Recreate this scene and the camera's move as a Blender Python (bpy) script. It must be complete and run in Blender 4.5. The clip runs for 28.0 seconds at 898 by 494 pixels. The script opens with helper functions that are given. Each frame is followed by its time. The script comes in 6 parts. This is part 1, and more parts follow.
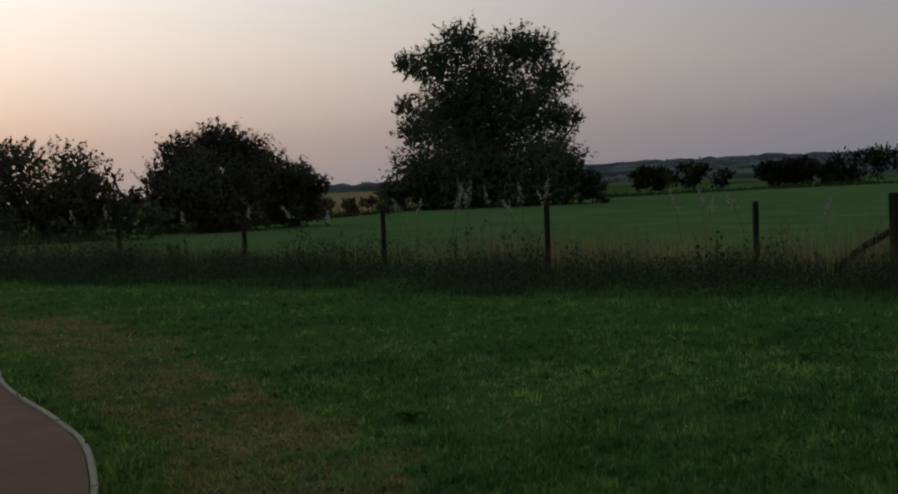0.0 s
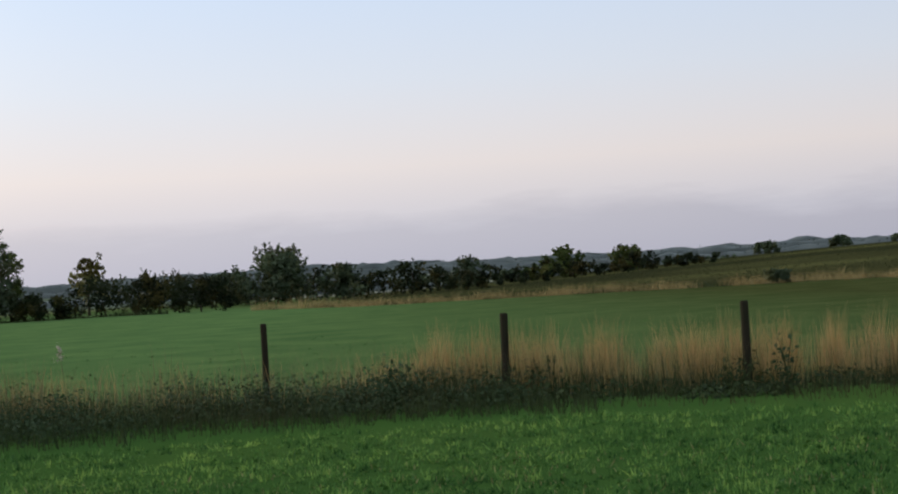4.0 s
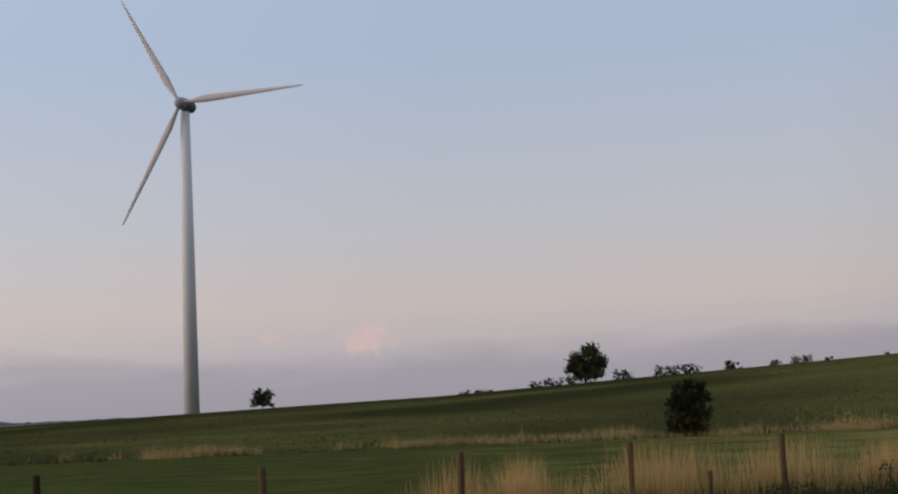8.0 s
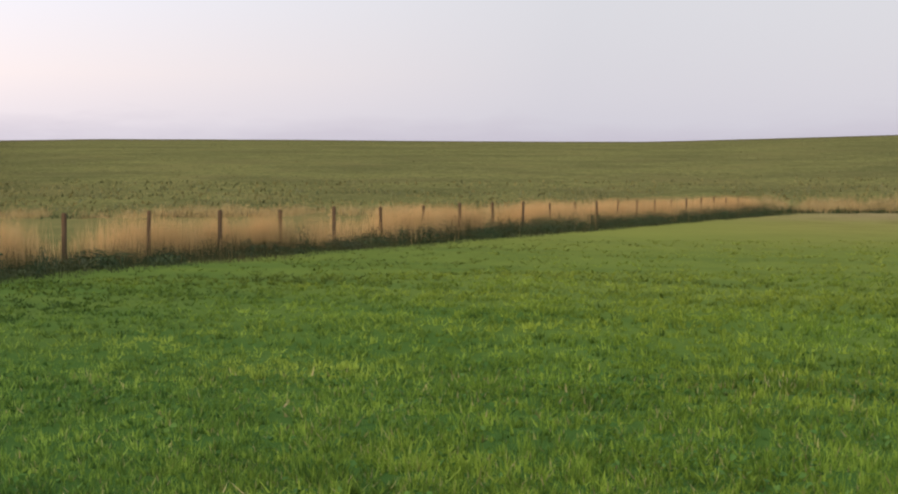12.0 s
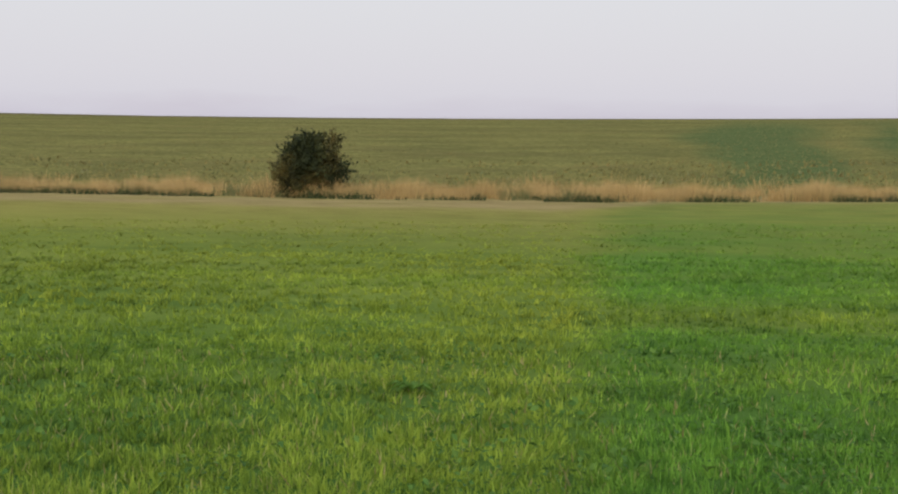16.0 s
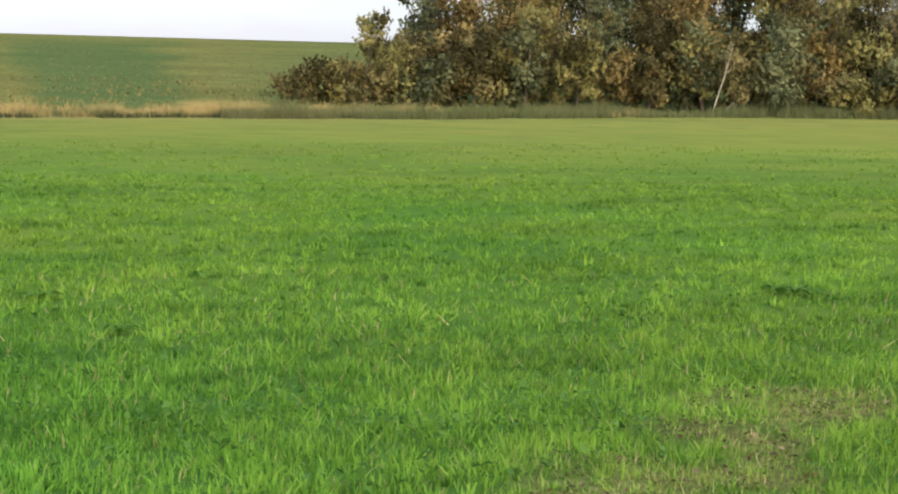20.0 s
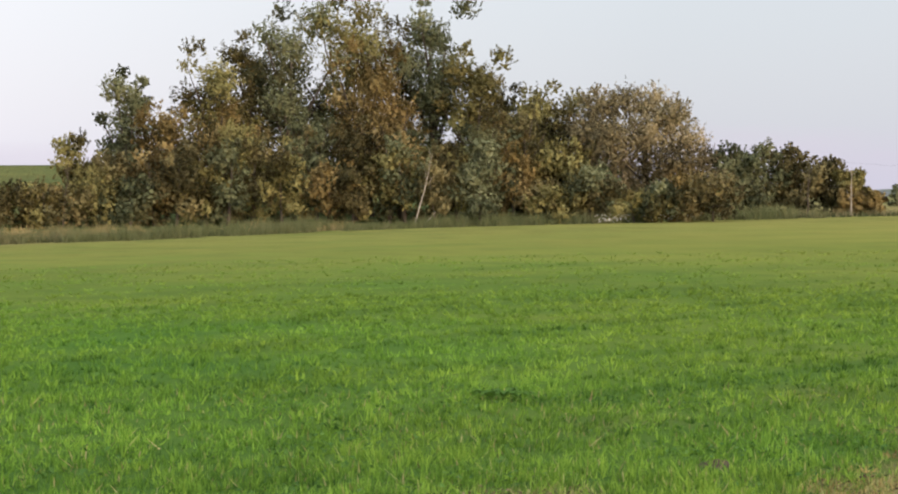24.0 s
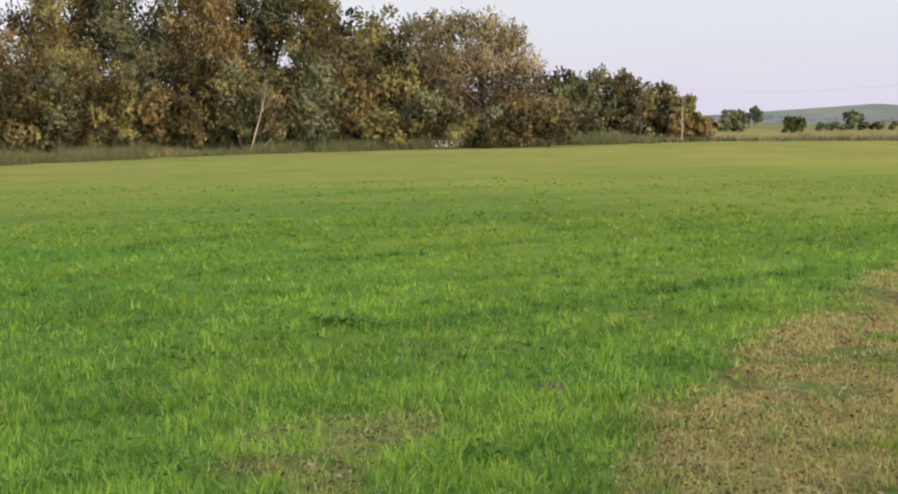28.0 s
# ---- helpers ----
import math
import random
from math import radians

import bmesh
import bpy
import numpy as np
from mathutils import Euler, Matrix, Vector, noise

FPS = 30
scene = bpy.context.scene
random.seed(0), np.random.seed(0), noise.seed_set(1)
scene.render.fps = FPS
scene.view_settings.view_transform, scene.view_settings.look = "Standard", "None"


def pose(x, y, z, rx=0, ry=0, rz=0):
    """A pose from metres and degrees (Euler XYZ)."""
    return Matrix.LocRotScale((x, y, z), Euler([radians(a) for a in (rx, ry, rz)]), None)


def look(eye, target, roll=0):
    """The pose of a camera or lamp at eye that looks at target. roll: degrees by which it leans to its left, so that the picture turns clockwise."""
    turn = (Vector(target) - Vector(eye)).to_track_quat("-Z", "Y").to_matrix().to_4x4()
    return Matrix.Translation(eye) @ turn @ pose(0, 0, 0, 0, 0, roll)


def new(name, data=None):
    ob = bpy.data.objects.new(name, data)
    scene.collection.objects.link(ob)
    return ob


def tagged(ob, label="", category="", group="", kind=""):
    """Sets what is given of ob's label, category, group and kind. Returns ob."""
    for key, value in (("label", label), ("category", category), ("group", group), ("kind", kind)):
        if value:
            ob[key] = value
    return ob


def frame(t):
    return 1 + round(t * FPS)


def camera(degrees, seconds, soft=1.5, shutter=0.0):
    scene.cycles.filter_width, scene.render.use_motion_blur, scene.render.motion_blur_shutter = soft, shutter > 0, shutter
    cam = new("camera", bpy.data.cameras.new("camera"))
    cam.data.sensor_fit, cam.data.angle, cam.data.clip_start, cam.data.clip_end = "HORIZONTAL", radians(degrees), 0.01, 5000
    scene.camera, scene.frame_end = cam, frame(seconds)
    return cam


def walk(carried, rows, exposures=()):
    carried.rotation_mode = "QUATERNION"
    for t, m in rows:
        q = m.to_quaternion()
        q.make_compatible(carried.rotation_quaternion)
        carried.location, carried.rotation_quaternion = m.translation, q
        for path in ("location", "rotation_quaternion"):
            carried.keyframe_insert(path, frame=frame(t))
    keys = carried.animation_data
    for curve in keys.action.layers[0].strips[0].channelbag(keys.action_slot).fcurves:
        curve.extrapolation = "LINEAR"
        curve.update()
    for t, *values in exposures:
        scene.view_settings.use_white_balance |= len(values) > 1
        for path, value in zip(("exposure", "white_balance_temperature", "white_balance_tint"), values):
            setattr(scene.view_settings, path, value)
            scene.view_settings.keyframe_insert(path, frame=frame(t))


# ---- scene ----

EYE = 1.62

# seconds, heading, pitch, roll in degrees: one person turning on the spot
PATH = [
    (0.0, 35.99, -2.36, 2.39),
    (0.5, 36.61, -2.99, 1.47),
    (1.0, 34.88, -3.18, 0.78),
    (1.5, 31.53, -4.78, 0.67),
    (2.0, 28.76, -4.24, 0.97),
    (2.5, 24.37, -2.24, 0.33),
    (4.5, -11.33, 2.51, 3.12),
    (5.0, -16.06, 4.90, 1.60),
    (5.5, -19.92, 5.94, 1.76),
    (6.0, -23.55, 7.11, 1.60),
    (6.5, -26.39, 8.56, 1.43),
    (7.0, -31.75, 8.09, 2.21),
    (7.5, -34.79, 7.11, 2.83),
    (8.0, -37.69, 6.43, 2.46),
    (8.5, -39.52, 6.51, 2.35),
    (9.0, -40.74, 6.12, 2.71),
    (9.5, -45.07, 5.24, 2.98),
    (10.0, -51.91, 2.72, 2.49),
    (10.5, -62.51, 0.25, 2.09),
    (11.0, -66.93, -1.05, 1.33),
    (11.5, -70.63, -1.45, 0.93),
    (12.0, -75.56, -2.10, 0.26),
    (12.5, -79.22, -2.63, 0.07),
    (14.5, -95.34, -3.30, 0.21),
    (15.0, -99.35, -4.23, 0.52),
    (15.5, -105.77, -3.11, -0.20),
    (16.0, -110.95, -2.82, -0.51),
    (16.5, -114.55, -3.24, -0.83),
    (17.0, -117.53, -4.31, -1.14),
    (17.5, -122.47, -4.97, -1.36),
    (18.0, -128.02, -5.28, -2.16),
    (18.5, -133.40, -5.36, -3.57),
    (19.0, -136.98, -5.60, -4.00),
    (19.5, -139.05, -6.23, -2.88),
    (20.0, -142.44, -5.44, -1.25),
    (20.5, -145.35, -4.12, -0.62),
    (21.0, -147.24, -1.67, 0.45),
    (21.5, -149.81, -0.18, -0.42),
    (23.5, -153.49, -0.76, 0.77),
    (24.0, -153.21, -1.15, 0.76),
    (24.5, -157.03, -3.39, 0.36),
    (25.0, -159.71, -4.11, 0.05),
    (25.5, -161.07, -4.67, -0.59),
    (26.0, -162.84, -4.57, -0.52),
    (26.5, -164.57, -4.61, -0.09),
    (27.0, -164.92, -4.86, -0.24),
    (27.5, -164.07, -4.68, 0.30),
    (28.0, -159.19, -3.98, 0.86),
]

EXPOSURES = [(0.0, -1.98, 5900, 5), (0.6, -1.55, 5900, 5), (1.2, -0.72, 5900, 3), (1.5, -0.52, 5900, 3), (1.8, -0.12, 5900, 3), (2.5, -0.12, 5900, 3), (4.5, -0.66, 6150, 8), (5.0, -0.92, 6100, 8), (6.0, -1.02, 6000, 9), (7.2, -0.96, 6200, 10), (8.0, -0.78, 6400, 11),
             (9.5, -0.8, 6500, 13), (10.2, -0.42, 6500, 14), (11.0, 0.09, 6500, 15), (12.5, 0.28, 6500, 15), (15.0, 0.44, 6500, 14), (16.0, 0.29, 6500, 13), (17.0, 0.38, 6500, 11), (18.2, 0.58, 6500, 3), (20.0, 0.92, 6500, 3),
             (21.0, 0.58, 6500, 8), (23.5, 0.6, 6500, 14), (25.0, 0.82, 6500, 14), (27.0, 0.87, 6500, 15), (28.0, 0.79, 6500, 15)]


def turned(yaw, pitch, roll):
    return pose(0, 0, EYE, 0, 0, yaw) @ pose(0, 0, 0, pitch) @ pose(0, 0, 0, 0, roll) @ pose(0, 0, 0, 90)


cam = camera(32.4, 28.0, soft=2.1)
walk(cam, [(t, turned(a, b, c)) for t, a, b, c in PATH], EXPOSURES)

# ---- light ----
SUN_AZ = 62.0


def bearing(az, r, z=0.0):
    a = radians(az)
    return Vector((-math.sin(a) * r, math.cos(a) * r, z))


def rgba(c):
    return (*c, 1.0)


class Nodes:
    """Short hand for building a node tree."""

    def __init__(self, tree):
        self.tree = tree
        tree.nodes.clear()

    def add(self, kind, props=(), **inputs):
        n = self.tree.nodes.new(kind)
        for k, v in dict(props).items():
            setattr(n, k, v)
        for k, v in inputs.items():
            key = int(k[1:]) if k[0] == "i" and k[1:].isdigit() else k.replace("_", " ")
            if isinstance(v, bpy.types.NodeSocket):
                self.tree.links.new(v, n.inputs[key])
            else:
                n.inputs[key].default_value = v
        return n

    def math(self, op, a, b=0.0, clamp=False):
        return self.add("ShaderNodeMath", {"operation": op, "use_clamp": clamp}, i0=a, i1=b).outputs[0]

    def mix(self, f, a, b, mode="MIX"):
        n = self.add("ShaderNodeMix", {"data_type": "RGBA", "blend_type": mode}, i0=f, i6=a, i7=b)
        return n.outputs[2]

    def noise(self, scale, detail=3.0, rough=0.55, vec=None):
        kw = dict(Scale=scale, Detail=detail, Roughness=rough)
        if vec is not None:
            kw["Vector"] = vec
        return self.add("ShaderNodeTexNoise", **kw).outputs["Fac"]

    def ramp(self, fac, stops):
        n = self.add("ShaderNodeValToRGB", Fac=fac)
        e = n.color_ramp.elements
        while len(e) < len(stops):
            e.new(0.5)
        for el, (p, c) in zip(e, stops):
            el.position, el.color = p, (*c, 1.0) if len(c) == 3 else c
        return n.outputs[0]

    def remap(self, v, a, b, c=0.0, d=1.0):
        return self.add("ShaderNodeMapRange", {"clamp": True}, i0=v, i1=a, i2=b, i3=c, i4=d).outputs[0]


def make_world():
    world = bpy.data.worlds.new("dusk_sky")
    scene.world = world
    world.use_nodes = True
    n = Nodes(world.node_tree)
    sky = n.add("ShaderNodeTexSky", {"sky_type": "NISHITA", "sun_disc": False, "sun_elevation": radians(3.0),
                                     "sun_rotation": radians(-SUN_AZ), "air_density": 1.2, "dust_density": 2.5, "ozone_density": 1.5})
    co = n.add("ShaderNodeTexCoord").outputs["Generated"]
    xyz = n.add("ShaderNodeSeparateXYZ", Vector=co)
    # pale dusk gradient from the hazy horizon to the zenith
    up = n.math("MAXIMUM", xyz.outputs[2], 0.0)
    grad = n.ramp(up, [(0.0, (0.63, 0.60, 0.68)), (0.035, (0.72, 0.68, 0.73)), (0.075, (0.91, 0.80, 0.77)),
                       (0.13, (0.81, 0.82, 0.89)), (0.24, (0.65, 0.78, 1.00)), (1.0, (0.85, 0.95, 1.08))])
    s = bearing(SUN_AZ, 1.0, 0.04).normalized()
    d = n.add("ShaderNodeVectorMath", {"operation": "DOT_PRODUCT"}, i0=co, i1=tuple(s)).outputs["Value"]
    anti = n.ramp(up, [(0.0, (0.47, 0.48, 0.55)), (0.06, (0.512, 0.525, 0.58)), (0.15, (0.535, 0.552, 0.59)), (1.0, (0.85, 0.95, 1.08))])
    side = n.add("ShaderNodeVectorMath", {"operation": "DOT_PRODUCT"}, i0=co, i1=tuple(bearing(-178.0, 1.0))).outputs["Value"]
    grad = n.mix(n.remap(d, -0.38, -0.78), grad, anti)
    grad = n.mix(n.math("MULTIPLY", n.remap(side, 0.72, 0.95), n.remap(up, 0.5, 0.2)), grad, n.ramp(up, [(0.0, (0.39, 0.40, 0.47)), (0.06, (0.385, 0.418, 0.462)), (0.15, (0.402, 0.442, 0.478)), (1.0, (0.85, 0.95, 1.08))]))
    wide = n.remap(d, -0.15, 0.55, 1.0, 1.2)
    grad = n.add("ShaderNodeVectorMath", {"operation": "SCALE"}, i0=grad, Scale=wide).outputs[0]
    glow = n.math("POWER", n.remap(d, 0.35, 1.0), 5.0)
    sunset = n.ramp(up, [(0.0, (1.75, 1.35, 1.22)), (0.04, (2.5, 1.85, 1.5)), (0.09, (3.9, 3.15, 2.6)), (0.16, (4.8, 4.4, 3.9)), (1.0, (1.0, 1.05, 1.15))])
    col = n.mix(glow, grad, sunset)
    # low bank of grey-mauve cloud with a few lit heads
    wv = n.add("ShaderNodeVectorMath", {"operation": "MULTIPLY"}, i0=co, i1=(6.0, 6.0, 30.0)).outputs[0]
    cn = n.noise(1.0, 5, 0.6, wv)
    top = n.math("ADD", 0.045, n.math("MULTIPLY", n.math("SUBTRACT", cn, 0.5), 0.06))
    bank = n.math("MULTIPLY", n.remap(n.math("SUBTRACT", top, xyz.outputs[2]), -0.006, 0.012), n.remap(d, 0.1, 0.8, 0.42, 0.12))
    col = n.mix(bank, col, rgba((0.42, 0.40, 0.48)))
    # one small cumulus head catching the last light
    for az, el, size, amount in ((-34.5, 3.2, 0.016, 0.8), (-30.9, 3.3, 0.008, 0.4)):
        c = bearing(az, math.cos(radians(el)), math.sin(radians(el)))
        off = n.add("ShaderNodeVectorMath", {"operation": "SUBTRACT"}, i0=co, i1=tuple(c)).outputs[0]
        off = n.add("ShaderNodeVectorMath", {"operation": "MULTIPLY"}, i0=off, i1=(1.0, 1.0, 1.7)).outputs[0]
        dist = n.add("ShaderNodeVectorMath", {"operation": "LENGTH"}, i0=off).outputs["Value"]
        puff = n.noise(130.0, 4, 0.6, co)
        m = n.remap(n.math("ADD", n.math("DIVIDE", dist, size), n.math("MULTIPLY", n.math("SUBTRACT", puff, 0.5), 2.4)), 1.2, 0.4, 0.0, amount)
        col = n.mix(m, col, rgba((1.05, 0.80, 0.75)))
    both = n.add("ShaderNodeMix", {"data_type": "RGBA", "blend_type": "ADD"}, i0=0.04, i6=col, i7=sky.outputs[0]).outputs[2]
    bg = n.add("ShaderNodeBackground", Color=both, Strength=1.0)
    out = n.add("ShaderNodeOutputWorld")
    n.tree.links.new(bg.outputs[0], out.inputs[0])


make_world()
sun = new("sun", bpy.data.lights.new("sun", "SUN"))
sun.data.energy, sun.data.angle, sun.data.color = 1.9, radians(22), (1.0, 0.78, 0.58)
sun.matrix_world = look(bearing(SUN_AZ, 100, 12), (0, 0, 0))

# ---- materials ----
def material(name, build):
    m = bpy.data.materials.new(name)
    m.use_nodes = True
    n = Nodes(m.node_tree)
    out = n.add("ShaderNodeOutputMaterial")
    n.tree.links.new(build(n), out.inputs[0])
    return m


def bsdf(n, color, rough=0.8, bump=None, strength=0.3, dist=0.02, gloss=0.1, **kw):
    kw["Specular_IOR_Level"] = gloss
    if bump is not None:
        kw["Normal"] = n.add("ShaderNodeBump", Height=bump, Strength=strength, Distance=dist).outputs[0]
    return n.add("ShaderNodeBsdfPrincipled", Base_Color=color, Roughness=rough, **kw).outputs[0]


def place(n, sx=1.0, sy=1.0, sz=1.0):
    g = n.add("ShaderNodeNewGeometry").outputs["Position"]
    return n.add("ShaderNodeVectorMath", {"operation": "MULTIPLY"}, i0=g, i1=(sx, sy, sz)).outputs[0]


def attr(n, name):
    return n.add("ShaderNodeAttribute", {"attribute_name": name}).outputs["Fac"]



def ground_mat(n):
    p = place(n)
    fine = n.noise(9.0, 6, 0.7, p)
    mid = n.noise(0.6, 4, 0.6, p)
    wide = n.noise(0.06, 3, 0.5, p)
    green = n.mix(n.remap(mid, 0.3, 0.7), rgba((0.066, 0.118, 0.02)), rgba((0.108, 0.16, 0.028)))
    green = n.mix(n.remap(wide, 0.42, 0.62), green, rgba((0.14, 0.18, 0.033)))
    green = n.mix(n.remap(fine, 0.45, 0.75, 0.0, 0.7), green, rgba((0.05, 0.08, 0.018)))
    dry = n.mix(n.remap(n.noise(11.0, 6, 0.75, p), 0.36, 0.64), rgba((0.075, 0.053, 0.025)), rgba((0.34, 0.265, 0.10)))
    dry = n.mix(n.math("MULTIPLY", attr(n, "soil"), n.remap(n.noise(7.0, 4, 0.7, p), 0.35, 0.55)), dry, rgba((0.068, 0.04, 0.022)))
    worn = n.math("MULTIPLY", attr(n, "worn"), n.remap(n.noise(1.7, 4, 0.65, p), 0.25, 0.6))
    lie = n.remap(n.noise(0.35, 5, 0.7, p), 0.35, 0.65)
    lush_rough = n.mix(lie, rgba((0.074, 0.132, 0.042)), rgba((0.12, 0.185, 0.058)))
    thin_rough = n.mix(lie, rgba((0.042, 0.052, 0.015)), rgba((0.074, 0.078, 0.025)))
    thin_rough = n.mix(n.remap(attr(n, "tone"), 0.5, 0.78), thin_rough, n.mix(lie, rgba((0.115, 0.108, 0.034)), rgba((0.175, 0.155, 0.055))))
    rough = n.mix(n.remap(n.add("ShaderNodeSeparateXYZ", Vector=p).outputs[0], -6, 22), lush_rough, thin_rough)
    green = n.mix(n.math("MULTIPLY", n.remap(attr(n, "tone"), 0.5, 0.0), 0.75), green, n.mix(n.remap(mid, 0.3, 0.7), rgba((0.045, 0.118, 0.02)), rgba((0.075, 0.165, 0.028))))
    green = n.mix(n.math("MULTIPLY", n.remap(attr(n, "drill"), 0.52, 0.36), 0.4), green, rgba((0.032, 0.085, 0.02)))
    # Dark thatch near the eye, also standing in for shade between the blades.
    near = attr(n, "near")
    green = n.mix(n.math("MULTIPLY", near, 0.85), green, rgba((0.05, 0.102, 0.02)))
    # Dusk side: the ground colour is darkened towards the fence to suit the light there.
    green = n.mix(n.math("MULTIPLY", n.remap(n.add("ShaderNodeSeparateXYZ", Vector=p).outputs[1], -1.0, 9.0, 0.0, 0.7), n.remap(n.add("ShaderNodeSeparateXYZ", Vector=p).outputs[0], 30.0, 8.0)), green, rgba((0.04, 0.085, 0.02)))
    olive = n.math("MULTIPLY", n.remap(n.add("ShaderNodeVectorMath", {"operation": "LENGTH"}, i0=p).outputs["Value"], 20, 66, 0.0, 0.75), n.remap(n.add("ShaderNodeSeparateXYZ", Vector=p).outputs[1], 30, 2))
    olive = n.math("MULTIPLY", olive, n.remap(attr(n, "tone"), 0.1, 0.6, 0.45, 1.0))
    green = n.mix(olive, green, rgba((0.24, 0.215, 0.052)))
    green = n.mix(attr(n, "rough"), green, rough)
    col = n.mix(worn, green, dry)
    earth = n.mix(n.remap(n.noise(14.0, 5, 0.75, p), 0.35, 0.65), rgba((0.075, 0.058, 0.04)), rgba((0.25, 0.205, 0.14)))
    col = n.mix(attr(n, "scuffed"), col, earth)
    rows = n.noise(0.5, 5, 0.7, place(n, 1.0, 1.0, 0.0))
    crop = n.mix(n.remap(rows, 0.35, 0.65), rgba((0.14, 0.13, 0.04)), rgba((0.215, 0.188, 0.064)))
    tuft = n.noise(2.2, 4, 0.75, place(n, 1.0, 1.0, 0.0))
    crop = n.mix(n.remap(tuft, 0.45, 0.62, 0.0, 0.7), crop, rgba((0.042, 0.055, 0.016)))
    crop = n.mix(n.remap(n.noise(0.09, 4, 0.6, p), 0.5, 0.66, 0.0, 0.6), crop, rgba((0.15, 0.125, 0.045)))
    xyz = n.add("ShaderNodeSeparateXYZ", Vector=p)
    reach = n.add("ShaderNodeVectorMath", {"operation": "LENGTH"}, i0=p).outputs["Value"]
    turn = n.math("ARCTAN2", xyz.outputs[0], xyz.outputs[1])
    sweep = n.add("ShaderNodeCombineXYZ", X=n.math("MULTIPLY", turn, 9.0), Y=n.math("MULTIPLY", reach, 0.085)).outputs[0]
    crop = n.mix(n.remap(n.noise(1.0, 5, 0.65, sweep), 0.42, 0.62, 0.0, 0.5), crop, rgba((0.066, 0.07, 0.026)))
    crop = n.mix(n.remap(reach, 280, 316, 0.0, 0.65), crop, rgba((0.085, 0.066, 0.042)))
    # Greener crop, with the dimness of the side-lit slope in its colour.
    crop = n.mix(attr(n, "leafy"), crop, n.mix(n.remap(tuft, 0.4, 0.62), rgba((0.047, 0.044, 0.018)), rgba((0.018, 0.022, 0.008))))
    crop = n.mix(attr(n, "lush"), crop, n.mix(n.remap(tuft, 0.42, 0.62), rgba((0.064, 0.105, 0.04)), rgba((0.036, 0.062, 0.022))))
    col = n.mix(attr(n, "crop"), col, crop)
    pat = n.add("ShaderNodeTexVoronoi", Scale=0.006, Vector=p).outputs["Color"]
    hs = n.add("ShaderNodeSeparateColor", Color=pat)
    far = n.ramp(hs.outputs[0], [(0.0, (0.04, 0.07, 0.02)), (0.4, (0.07, 0.10, 0.03)), (0.7, (0.16, 0.15, 0.07)), (1.0, (0.06, 0.09, 0.03))])
    col = n.mix(attr(n, "far"), col, far)
    col = n.mix(attr(n, "stubble"), col, n.mix(n.remap(rows, 0.35, 0.65), rgba((0.215, 0.155, 0.07)), rgba((0.31, 0.235, 0.11))))
    return bsdf(n, col, 1.0, fine, 0.6, 0.05, gloss=0.0)


def blade_mat(lo, hi, dry_lo=(0.24, 0.18, 0.08), dry_hi=(0.40, 0.32, 0.16), patch=(0.10, 0.14, 0.025), trans=0.25):
    def build(n):
        r = n.add("ShaderNodeNewGeometry").outputs["Random Per Island"]
        p = place(n)
        t = n.math("ADD", n.math("MULTIPLY", r, 0.25), n.math("MULTIPLY", attr(n, "tuft"), 0.75))
        c = n.mix(t, rgba(lo), rgba(hi))
        c = n.mix(n.remap(n.noise(0.25, 3, 0.6, p), 0.45, 0.7, 0.0, 0.7), c, rgba(patch))
        c = n.mix(attr(n, "worn"), c, n.mix(r, rgba(dry_lo), rgba(dry_hi)))
        a = bsdf(n, c, 0.6, gloss=0.06)
        t = n.add("ShaderNodeBsdfTranslucent", Color=c).outputs[0]
        return n.add("ShaderNodeMixShader", i0=trans, i1=a, i2=t).outputs[0]
    return build


